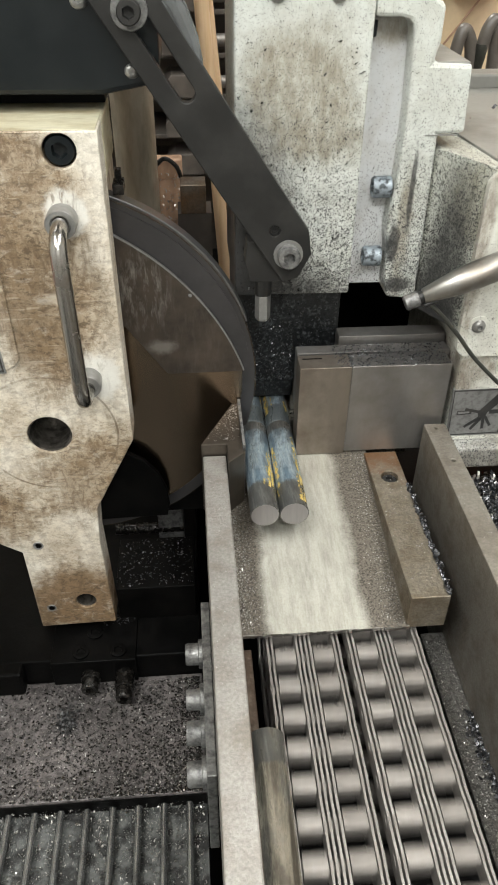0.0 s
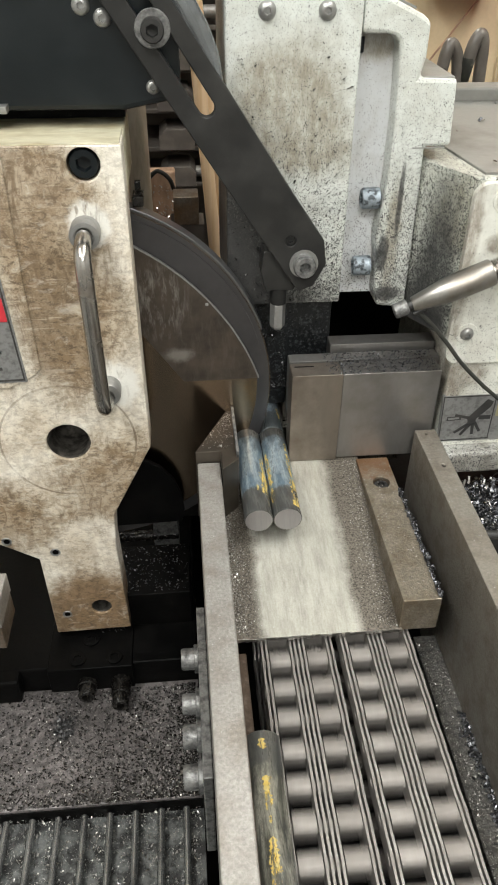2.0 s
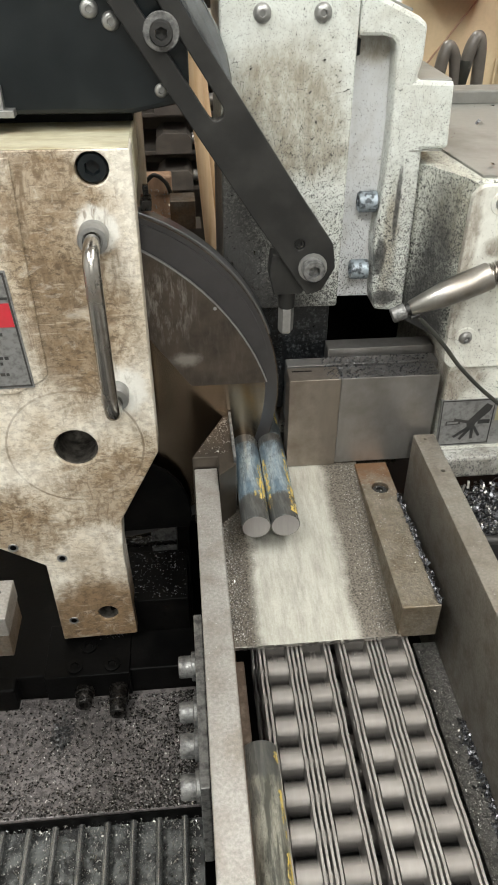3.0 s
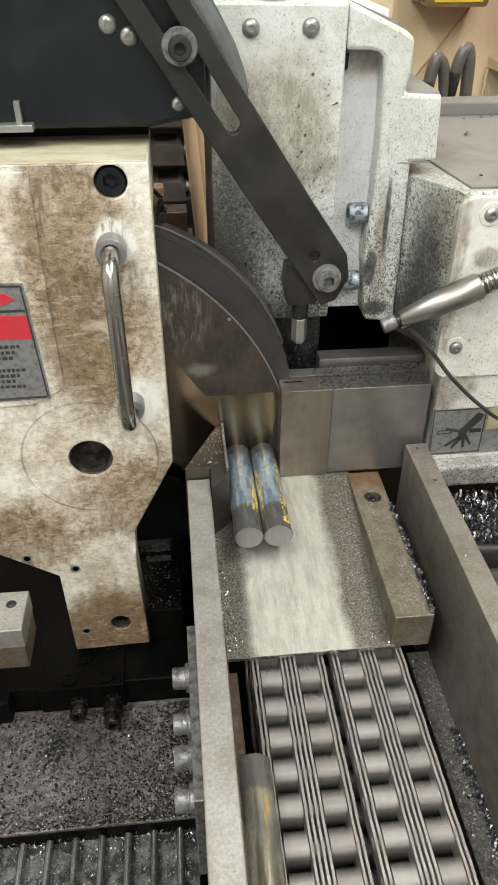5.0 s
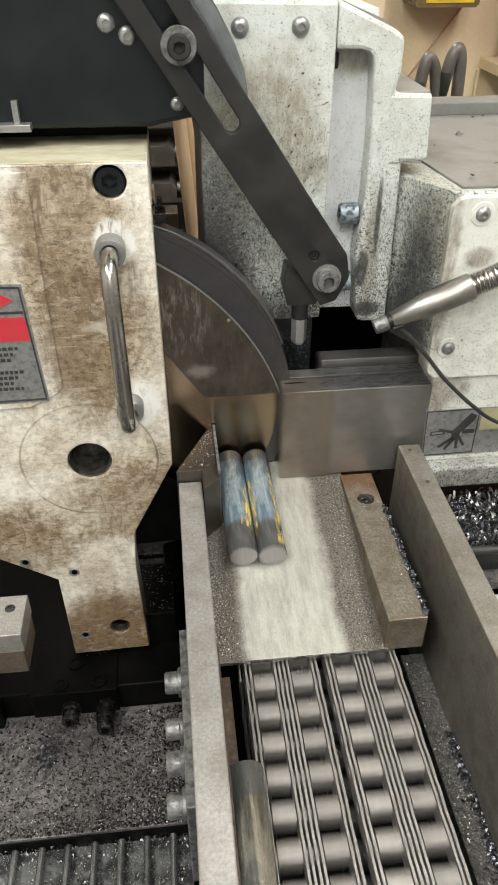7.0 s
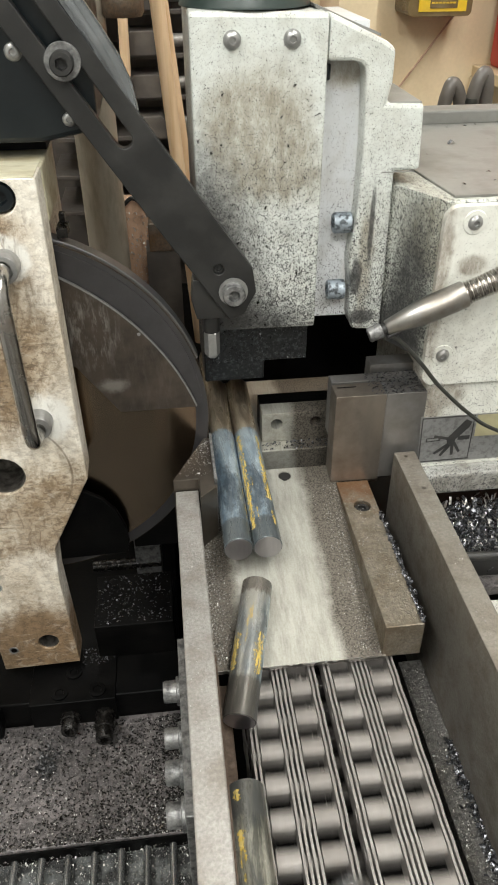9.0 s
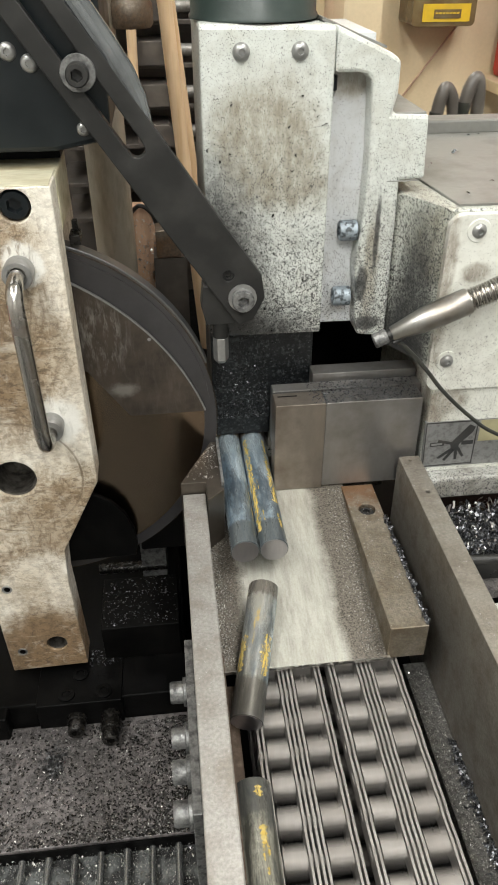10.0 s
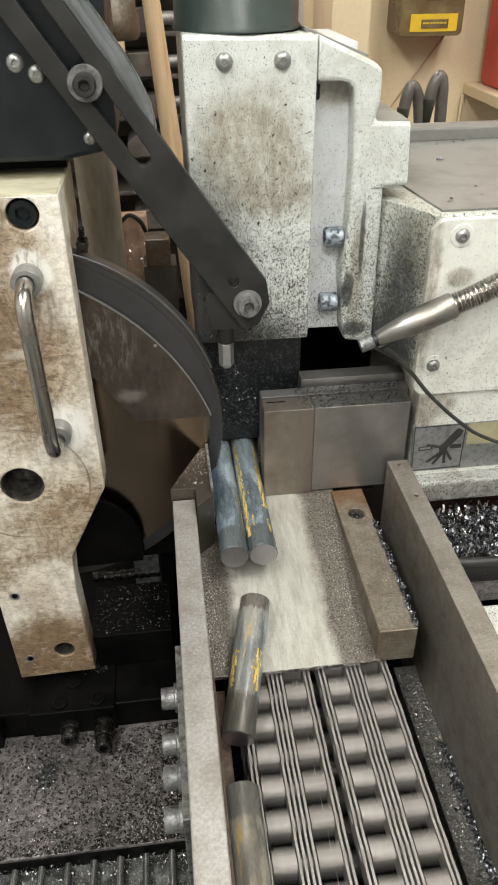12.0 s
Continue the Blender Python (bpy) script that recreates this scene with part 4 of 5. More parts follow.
# ---- clamp column, vise jaws and tables ----
def clamp_column():
    col = thing("clamp_column", "white painted clamp column flecked with dark swarf", "machine column")
    fy = 0.1409
    part("front_plate", prism([(-0.0285, 0.1455), (0.0733, 0.1450), (0.0733, 0.3925), (-0.0285, 0.3945)], fy, 0.26, "y"), WHITE, col, bevel=0.003)
    part("slot_wall", box(0.0734, 0.108, 0.1612, 0.27, 0.146, 0.385), SLOTPAINT, col)
    arch = [(0.1035, 0.3500), (0.1020, 0.3555), (0.0985, 0.3590), (0.093, 0.3605), (0.0735, 0.3605)]
    side = [(0.0735, 0.3925), (0.1180, 0.3730), (0.1248, 0.3680), (0.1248, 0.345), (0.1215, 0.3310), (0.1513, 0.3300), (0.1535, 0.2800), (0.1330, 0.2795), (0.1345, 0.16), (0.1345, 0.138),
            (0.1085, 0.1400), (0.1050, 0.1500), (0.1035, 0.185), (0.1010, 0.205), (0.1050, 0.25), (0.1055, 0.30)] + arch
    part("side_casting", prism(side, fy + 0.001, 0.262, "y"), WHITE, col, bevel=0.003)
    part("casting_joint", box(0.1220, 0.1490, fy + 0.0006, fy + 0.003, 0.2787, 0.2795), GREYTOP, col)
    part("step_top", box(0.1240, 0.1500, 0.1440, 0.255, 0.3290, 0.3312), GREYTOP, col, bevel=0.001)
    for x, z in ((0.0024, 0.3761), (0.0462, 0.3761)):
        part("plate_screw", button_screw((x, fy, z), (0, -1, 0), 0.0066, 0.0045), BOLTSTEEL, col, smooth=True)
    part("slot_plug", rod((0.0742, 0.158, 0.346), (0.0742, 0.158, 0.357), 0.005), BLACK, col)
    for x, z in ((0.0948, 0.2356), (0.0929, 0.1752)):
        part("slot_bolt", cap_screw((x + 0.0075, 0.1530, z), (-1, 0, 0), 0.0088, 0.0150), BLUEBOLT, col, "grimy blue zinc socket bolt", smooth=True)
    part("cap_cylinder", lathe([(0.0500, 0), (0.0500, 0.002), (0.0485, 0.004), (0.0485, 0.20)], (0.017, 0.19, 0.3945), (0, 0, 1), 48), GREENBLACK, col, "dark green-black cylinder", smooth=True)
    part("cap_plate", prism([(0.066, 0.3935), (0.1170, 0.3742), (0.1170, 0.3762), (0.066, 0.3958)], 0.16, 0.255, "y"), GREYTOP, col)
    return col


def clamp_foot():
    foot = thing("clamp_foot", "dark grit-caked clamp foot pressing on the bars", "clamp")
    body = [(-0.0270, 0.0262), (0.0300, 0.0262), (0.0300, 0.0450), (0.0705, 0.0450), (0.0705, 0.205), (-0.0270, 0.205)]
    part("foot_body", prism(body, 0.1593, 0.245, "y"), GRIT, foot, bevel=0.0015)
    return foot


def vise_jaw():
    jaw = thing("vise_jaw", "dull steel sliding vise jaw dusted with chips", "vise jaw")
    part("jaw_insert", prism(rounded(0.0262, 0.0727, 0.0006, 0.0969, 0.0012, 2), 0.0945, 0.1170, "y"), INSERTSTEEL, jaw, bevel=0.0008)
    part("jaw_body", prism(rounded(0.0730, 0.1635, 0.0024, 0.0965, 0.0012, 2), 0.0952, 0.1171, "y"), JAWSTEEL, jaw, bevel=0.0008)
    part("jaw_rear", prism(rounded(0.0270, 0.1690, 0.0375, 0.0966, 0.0012, 2), 0.1208, 0.1345, "y"), JAWSTEEL, jaw, bevel=0.0008)
    part("insert_slit", box(0.0300, 0.0480, 0.1100, 0.1114, 0.0968, 0.0972), DARK, jaw)
    part("jaw_web", box(0.0900, 0.1560, 0.1168, 0.1212, 0.0400, 0.0925), DARK, jaw)
    part("jaw_top_rail", prism(rounded(0.0680, 0.1690, 0.0360, 0.1030, 0.0012, 2), 0.1385, 0.1560, "y"), JAWSTEEL, jaw, bevel=0.001)
    part("jaw_rail_web", box(0.0700, 0.1660, 0.1340, 0.1390, 0.0400, 0.0945), DARK, jaw)
    return jaw


def fixed_jaw():
    ob = thing("fixed_jaw", "dark fixed vise jaw beside the bars, speckled with chips", "vise jaw")
    part("jaw_block", prism([(-0.0262, 0.118), (-0.0262, 0.0435), (-0.0413, 0.0300), (-0.0413, 0.0560), (-0.0640, 0.0560), (-0.0330, 0.118)], -0.03, 0.047, "z"), OILSTEEL, ob, bevel=0.0008)
    part("wear_strip", box(-0.0280, -0.0256, 0.046, 0.1165, 0.0025, 0.0530), GRIMEBOLT, ob, "worn wear strip")
    part("rear_block", box(-0.110, -0.0260, 0.1235, 0.24, -0.09, 0.047), DARK, ob, bevel=0.001)


def tables():
    s = (0.0 + 0.0304) / (0.0945 + 0.0894)
    chute = thing("chute_plate", "scraped bright steel chute plate sloping to the conveyor", "steel plate")
    plate = prism([(-0.0418, 0.118), (0.095, 0.118), (0.095, -0.0894), (-0.0418, -0.0894)], -0.0035, 0, "z", [ring(0.0440, 0.108, 0.0062, 18)])
    for v in plate.verts:
        v.co.z += s * (v.co.y - 0.0945)
    part("plate", plate, PLATE, chute, bevel=0.0006)
    rng = random.Random(41)
    burr, x = bmesh.new(), -0.0414
    while x < 0.094:
        w, d = 0.0012 + 0.0030 * rng.random(), 0.0004 + 0.0012 * rng.random() ** 2
        z = s * (-0.0894 - 0.0945)
        add_box(burr, x, min(x + w, 0.0948), -0.0894 - d, -0.0893, z - 0.0030, z - 0.0006 + 0.0011 * rng.random())
        x += w + 0.0003
    part("burred_edge", burr, CHIP, chute, "bright ragged burr")
    part("countersunk_screw", lathe([(0.0061, 0), (0.0035, -0.002), (0.003, -0.004), (0.0001, -0.004)], (0.0440, 0.108, 0.0016), (0, 0, 1), 18, (1, 2, 3)), OXIDE, chute, smooth=True)
    strip = thing("guide_strip", "rust-tinged steel guide strip screwed beside the chute", "steel bar")
    part("bar", prism([(0.0923, 0.0935), (0.1235, 0.0935), (0.1235, -0.0883), (0.0923, -0.0883)], -0.034, 0.0009, "z", [ring(0.1091, 0.0562, 0.0078, 20)]), STRIPSTEEL, strip, bevel=0.0008)
    part("strip_screw", cap_screw((0.1091, 0.0562, -0.0075), (0, 0, 1), 0.0068, 0.0055), OXIDE, strip, smooth=True)
    right = thing("guide_rail", "ground steel guide rail standing along the conveyor with small holes", "steel rail", "conveyor guide rails")
    part("bar", prism([(0.1444, 0.0880), (0.1645, 0.0880), (0.1645, -0.75), (0.1444, -0.75)], -0.13, 0.0361, "z", [ring(0.1541, 0.0806, 0.0016, 12), ring(0.1560, 0.0330, 0.0020, 12)]), DULLRAIL, right, bevel=0.0009)
    part("ledge", box(0.1235, 0.1442, -0.75, -0.05, -0.105, -0.0930), LEDGEGRIT, right, "chip-dusted ledge", bevel=0.0008)
    left = thing("guide_rail", "pale ground steel guide rail with cap bolts on its side plate", "steel rail", "conveyor guide rails")
    part("bar", prism([(-0.0624, 0.0549), (-0.0421, 0.0549), (-0.0421, -0.75), (-0.0624, -0.75)], -0.06, 0.0356, "z"), RAIL, left, bevel=0.0012)
    part("side_plate", box(-0.0700, -0.0626, -0.185, -0.028, -0.17, -0.060), GRIMEBOLT, left, "grimy side plate", bevel=0.001)
    part("inner_wall", box(-0.0420, -0.0395, -0.75, -0.094, -0.12, -0.004), RUSTDARK, left, "rusty inner guide")
    part("inner_ledge", box(-0.0416, -0.0315, -0.75, -0.0945, -0.12, -0.0412), RUSTDARK, left, "rusty chip-strewn ledge", bevel=0.0008)
    for y, z in ((-0.052, -0.100), (-0.097, -0.100), (-0.127, -0.100), (-0.162, -0.098)):
        part("side_bolt", cap_screw((-0.0700, y, z), (-1, 0, 0), 0.0095 if y != -0.097 else 0.0085, 0.0150), GRIMEBOLT, left, "grimy zinc socket bolt", smooth=True)
        part("bolt_washer", lathe([(0.0125, 0), (0.0125, 0.0030), (0.0118, 0.0036), (0.0060, 0.0036)], (-0.0701, y, z), (-1, 0, 0), 24), GRIMEBOLT, left, smooth=True)
    rear = thing("rear_table", "worn steel rear table with a drilled fence behind the blade slot", "machine table")
    part("table", box(-0.0250, 0.155, 0.1535, 0.36, -0.05, 0.0), PLATE, rear, bevel=0.001)
    part("fence", prism(rounded(0.0300, 0.1560, 0.0004, 0.0345, 0.001, 2), 0.170, 0.19, "y", [ring(0.0860, 0.0215, 0.0062, 18), ring(0.0450, 0.0215, 0.0062, 18)]), PLATE, rear, bevel=0.0006)
    part("fence_back", box(0.0300, 0.1560, 0.1905, 0.21, 0.0004, 0.034), DARK, rear)


def machine_base():
    base = thing("machine_bed", "black oily machine base strewn with fine chips", "machine base")
    part("bed", box(-0.85, -0.0720, -0.0970, 0.0350, -0.32, -0.25), BED, base, bevel=0.002)
    # black strip over the lit front face, drawn for the gap's shade
    part("gap_shade_strip", box(-0.85, -0.0722, -0.0984, -0.0974, -0.2708, -0.2530), DARK, base, "black strip standing in for the shaded gap")
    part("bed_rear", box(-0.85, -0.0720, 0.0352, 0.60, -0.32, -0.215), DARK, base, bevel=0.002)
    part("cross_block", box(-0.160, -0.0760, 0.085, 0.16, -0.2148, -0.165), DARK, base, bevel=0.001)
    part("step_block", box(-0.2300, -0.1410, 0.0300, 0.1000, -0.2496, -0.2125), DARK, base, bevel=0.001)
    part("guide_shaft", rod((-0.170, 0.20, -0.187), (-0.088, 0.20, -0.187), 0.0065), GRIMEDARK, base, smooth=True)
    part("shaft_block", box(-0.118, -0.088, 0.195, 0.24, -0.2148, -0.140), GRIMEBOLT, base, bevel=0.001)
    part("far_bracket", box(-0.34, -0.2590, 0.020, 0.0600, -0.2495, -0.2155), DARK, base, bevel=0.003)
    for x, n in ((-0.190, 0.019), (-0.154, 0.032)):
        bolt = part("bed_bolt", cap_screw((x, 0.0300 - n + 0.012, -0.236), (0, -1, 0), 0.0088, 0.012), GRIMEDARK, base, "dark oily socket bolt", smooth=True)
        part("bolt_collar", lathe([(0.0104, 0), (0.0104, n - 0.0135), (0.0092, n - 0.0125)], (x, 0.0299, -0.236), (0, -1, 0), 24), GRIMEDARK, bolt, smooth=True)
    for x, y in ((-0.186, 0.067), (-0.199, 0.042), (-0.160, 0.042)):
        part("deck_bolt", cap_screw((x, y, -0.2127), (0, 0, 1), 0.0085, 0.0025), DARK, base, smooth=True)
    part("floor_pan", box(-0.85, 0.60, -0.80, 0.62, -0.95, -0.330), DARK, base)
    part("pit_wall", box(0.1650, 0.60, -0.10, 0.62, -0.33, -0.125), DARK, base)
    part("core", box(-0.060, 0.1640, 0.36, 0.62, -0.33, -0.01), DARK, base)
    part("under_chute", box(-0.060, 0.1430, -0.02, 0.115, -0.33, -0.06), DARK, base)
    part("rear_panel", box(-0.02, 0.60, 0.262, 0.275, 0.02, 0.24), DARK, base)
    # slotted apron of round rods
    apron = thing("rod_apron", "row of greasy steel rods over chips", "grate")
    part("tray", box(-0.60, -0.0720, -0.60, -0.0985, -0.329, -0.2710), GREYPAN, apron)
    x = -0.0885
    while x > -0.50:
        part("rod", rod((x, -0.1005, -0.2620), (x, -0.55, -0.2620), 0.0036, 12), RODSTEEL, apron, smooth=True)
        x -= 0.02425


def housing():
    h = thing("machine_housing", "grimy white sheet-metal machine housing with bolted cover", "machine housing")
    plan = [(0.1640, 0.0965), (0.60, 0.0965), (0.60, 0.36), (0.168, 0.36), (0.136, 0.190), (0.134, 0.150)]
    part("upper_body", prism(plan, 0.128, 0.2680, "z"), SLOPE, h, bevel=0.005)
    part("lower_body", box(0.1705, 0.60, 0.0941, 0.26, -0.012, 0.1278), COVER, h, bevel=0.003)
    part("top_skin", prism([(0.172, 0.104), (0.60, 0.104), (0.60, 0.355), (0.176, 0.355), (0.160, 0.200)], 0.2682, 0.2700, "z"), GREYTOP, h, "dusty grey top")
    part("back_ridge", box(0.150, 0.60, 0.345, 0.375, 0.2690, 0.2830), GREYTOP, h, bevel=0.002)
    cover = part("cover_panel", prism(rounded(0.1615, 0.60, 0.1060, 0.2660, 0.012), 0.0900, 0.0968, "y"), COVER, h, "bolted white cover", bevel=0.0025)
    for x, z in ((0.1769, 0.1365), (0.1858, 0.2529)):
        part("cover_screw", button_screw((x, 0.0900, z), (0, -1, 0), 0.0062, 0.0042), BOLTSTEEL, cover, smooth=True)
        part("screw_ring", lathe([(0.0098, 0), (0.0092, 0.0009), (0.0064, 0.0009)], (x, 0.0900, z), (0, -1, 0)), COVER, cover, smooth=True)
    part("bottom_flange", prism([(0.1700, -0.012), (0.60, -0.012), (0.60, 0.012), (0.1705, 0.012)], 0.0780, 0.0966, "y"), FLANGE, h, bevel=0.003)
    # warning plate: a reaching glove between two blocks
    sign = part("warning_plate", prism([(0.1690, 0.0690), (0.60, 0.0705), (0.60, 0.0170), (0.1712, 0.0160)], 0.0938, 0.0967, "y"), LABELGREY, h, "grey warning plate with black pictogram")
    part("sign_border", prism([(0.1698, 0.0682), (0.2210, 0.0684), (0.2214, 0.0180), (0.1718, 0.0172)], 0.0935, 0.0938, "y", [[(0.1708, 0.0672), (0.2200, 0.0674), (0.2204, 0.0190), (0.1728, 0.0182)]]), LABELDARK, sign)
    part("sign_arm", prism([(0.1965, 0.0430), (0.2130, 0.0640), (0.2190, 0.0610), (0.2170, 0.0550), (0.2055, 0.0420), (0.2045, 0.0350), (0.1985, 0.0340)], 0.0934, 0.0938, "y"), LABELDARK, sign)
    for a, b, w in (((0.2010, 0.0425), (0.1840, 0.0470), 0.0016), ((0.1995, 0.0370), (0.1860, 0.0265), 0.0016), ((0.2005, 0.0360), (0.1925, 0.0235), 0.0016),
                    ((0.2030, 0.0360), (0.2040, 0.0240), 0.0016), ((0.2045, 0.0380), (0.2110, 0.0270), 0.0015)):
        d = Vector((b[0] - a[0], b[1] - a[1])).normalized()
        q = Vector((-d.y, d.x)) * w
        part("sign_finger", prism([(a[0] + q.x, a[1] + q.y), (b[0] + q.x * 0.8, b[1] + q.y * 0.8), (b[0] - q.x * 0.8, b[1] - q.y * 0.8), (a[0] - q.x, a[1] - q.y)], 0.0933, 0.0938, "y"), LABELDARK, sign)
    part("sign_block", box(0.2075, 0.2190, 0.0934, 0.0938, 0.0410, 0.0455), LABELDARK, sign)
    part("sign_blade", prism([(0.1765, 0.0405), (0.1905, 0.0415), (0.1905, 0.0455), (0.1765, 0.0450)], 0.0934, 0.0938, "y", [[(0.1775, 0.0415), (0.1885, 0.0423), (0.1885, 0.0446), (0.1775, 0.0442)]]), LABELDARK, sign)
    part("yellow_panel", box(0.2235, 0.300, 0.0934, 0.0938, 0.0440, 0.0680), LABELYELLOW, sign, "aged yellow label")
    # chip tray below
    tray = thing("chip_tray", "round-edged grey tray heaped with dark swarf", "tray")
    part("tray_floor", box(0.1655, 0.50, -0.012, 0.0955, -0.060, -0.050), BED, tray)
    part("tray_lip", tube([(0.168, 0.012, -0.022), (0.176, 0.0045, -0.022), (0.20, 0.001, -0.022), (0.26, -0.002, -0.022), (0.45, -0.006, -0.022)], 0.0042), OXIDE, tray, "rolled edge", smooth=True)
    part("tray_front", prism([(0.168, 0.012), (0.176, 0.0045), (0.45, -0.006), (0.45, -0.003), (0.178, 0.008), (0.170, 0.014)], -0.050, -0.022, "z"), OXIDE, tray)
    part("bracket", box(0.1660, 0.50, -0.060, -0.016, -0.085, -0.062), COVER, tray, "pale bracket", bevel=0.002)
    return h


def nozzle():
    nz = thing("coolant_nozzle", "steel coolant nozzle on a corrugated metal hose", "nozzle")
    tip, mid = Vector((0.1030, 0.0700, 0.1700)), Vector((0.1815, 0.0700, 0.2035))
    d = (mid - tip).normalized()
    part("tip", lathe([(0.0050, 0), (0.0062, 0.001), (0.0062, 0.0115), (0.0050, 0.012)], tip, d, 24), GRIMEBOLT, nz, smooth=True)
    part("collar", lathe([(0.0048, 0), (0.0048, 0.004)], tip + d * 0.0118, d, 24), OXIDE, nz, smooth=True)
    part("cone", lathe([(0.0052, 0), (0.0062, 0.001), (0.0104, 0.030), (0.0110, 0.044), (0.0110, 0.066), (0.0104, 0.067)], tip + d * 0.0155, d, 28), DULLCHROME, nz, "smooth steel cone", smooth=True)
    start = tip + d * 0.0815
    pts = curve_points([start, start + d * 0.03, start + d * 0.07 + Vector((0, 0.004, 0.004)), start + d * 0.12 + Vector((0, 0.02, 0.02)), start + d * 0.18 + Vector((0, 0.07, 0.03))], 220)
    part("corrugated_hose", tube(pts, 0.0088, 18, bulge=lambda i: 1.0 + 0.10 * math.sin(i * 1.35)), CHROME, nz, "corrugated steel hose", smooth=True)
    part("clip", rod(tip + d * 0.012 + Vector((0.004, -0.002, -0.006)), tip + d * 0.024 + Vector((0.004, -0.002, -0.006)), 0.0022, 12), OXIDE, nz, smooth=True)
    cable = thing("cable", "thin black cable drooping across the housing", "cable")
    part("sheath", tube(curve_points([(0.118, 0.070, 0.1712), (0.130, 0.069, 0.1640), (0.150, 0.068, 0.1425), (0.170, 0.068, 0.1180), (0.200, 0.068, 0.0890), (0.2300, 0.070, 0.0670), (0.30, 0.072, 0.035)], 40), 0.0018, 10), BLACKWIRE, cable, smooth=True)


def stock_bars():
    out = []
    for x in (-0.0125, 0.0125):
        bar = thing("stock_bar", "blue-grey round steel bar with yellow paint streaks", "steel bar", "bars being fed", at=(x, 0, 0.0128))
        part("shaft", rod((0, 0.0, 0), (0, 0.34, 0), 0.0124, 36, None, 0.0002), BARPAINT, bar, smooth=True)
        if x < 0:
            streak(bar, ((0.030, 0.052, 3), (0.060, 0.085, 2)), 62, 8)
        else:
            streak(bar, ((0.016, 0.056, 8), (0.050, 0.098, 10), (0.092, 0.155, 9)), -50, 8)
            streak(bar, ((0.052, 0.116, 9), (0.018, 0.036, 6), (0.112, 0.152, 6)), 46, 9)
            streak(bar, ((0.026, 0.040, 2), (0.070, 0.085, 2)), -22, 19)
        part("end_face", lathe([(0.0116, 0), (0.0117, 0.0006), (0.0001, 0.0006)], (0, 0.0, 0), (0, -1, 0), 32), SAWN, bar, "freshly sawn end")
        out.append(bar)
    return out


def cut_bars():
    out = []
    for k in range(3):
        bar = thing("cut_bar", ("short sawn blue-grey bar with yellow paint streaks", "short sawn blue-grey bar with yellow paint streaks", "worn grey sawn bar with yellow paint beside the chain")[k],
                    "steel bar", "sawn bars")
        n = 0.1185
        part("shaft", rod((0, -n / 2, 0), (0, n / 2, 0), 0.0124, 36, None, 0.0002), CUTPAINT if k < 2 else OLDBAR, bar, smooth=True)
        for sgn in (-1, 1):
            part("end_face", lathe([(0.0116, 0), (0.0117, 0.0004), (0.0001, 0.0004)], (0, sgn * n / 2, 0), (0, sgn, 0), 32), SAWN if k < 2 else OLDBAR, bar, "freshly sawn end" if k < 2 else "")
        if k == 0:
            streak(bar, ((-0.006, -0.036, 12), (0.014, -0.006, 6)), 46, 4)
            streak(bar, ((-0.026, -0.034, 3),), 8, 5)
            streak(bar, ((0.010, -0.026, 12),), -101, 14)
            streak(bar, ((0.008, -0.024, 11),), -204, 15)
        if k == 1:
            streak(bar, ((-0.018, -0.054, 11), (0.020, -0.014, 6), (0.036, 0.024, 5)), 44, 6)
            streak(bar, ((0.024, -0.022, 7), (-0.026, -0.044, 8)), -58, 7)
        if k == 2:
            streak(bar, ((0.0535, 0.0455, 8), (0.027, 0.004, 7), (0.001, -0.004, 4), (-0.012, -0.055, 8)), 0, 3)
        out.append(bar)
    return out


def yellow_stripe(runs, seed):
    """Ragged streaks of marking paint along a bar: rows of (start, end, half-width in degrees)."""
    rng = random.Random(seed)
    bm = bmesh.new()
    for y0, y1, w in runs:
        n = max(6, int(abs(y1 - y0) / 0.0011))
        rows, drift = [], 0.0
        for i in range(n + 1):
            drift = 0.7 * drift + 0.6 * (rng.random() - 0.5)
            ww = w * (0.15 if i in (0, n) else 0.5 + 0.9 * rng.random() ** 1.5)
            off = drift * w * 1.0 + (rng.random() - 0.5) * w * 0.3
            y = y0 + (y1 - y0) * i / n
            ww *= 1.6
            rows.append([bm.verts.new((0.01252 * math.sin(radians(a + off)), y, 0.01252 * math.cos(radians(a + off)))) for a in (-ww, -ww / 3, ww / 3, ww)])
        for p, q in zip(rows, rows[1:]):
            for i in range(3):
                bm.faces.new((p[i], p[i + 1], q[i + 1], q[i]))
    return bm


def streak(bar, runs, turn, seed):
    for k, run in enumerate(runs):
        ob = part("paint_streak", yellow_stripe([run], seed + 31 * k), STREAK, bar, "worn yellow paint streak")
        ob.rotation_euler.y = radians(turn)


# ---- conveyor chains ----
PITCH = 0.0254
LINKS = 52
SPROCKET = 0.0365
RUN = (LINKS * PITCH - 2 * math.pi * SPROCKET) / 2
CHAIN_Y = -0.058
CHAIN_Z = -0.0455
ROLLER_R = 0.0077
SPEED = 0.254
CHAIN_X = (-0.0205, 0.0437)


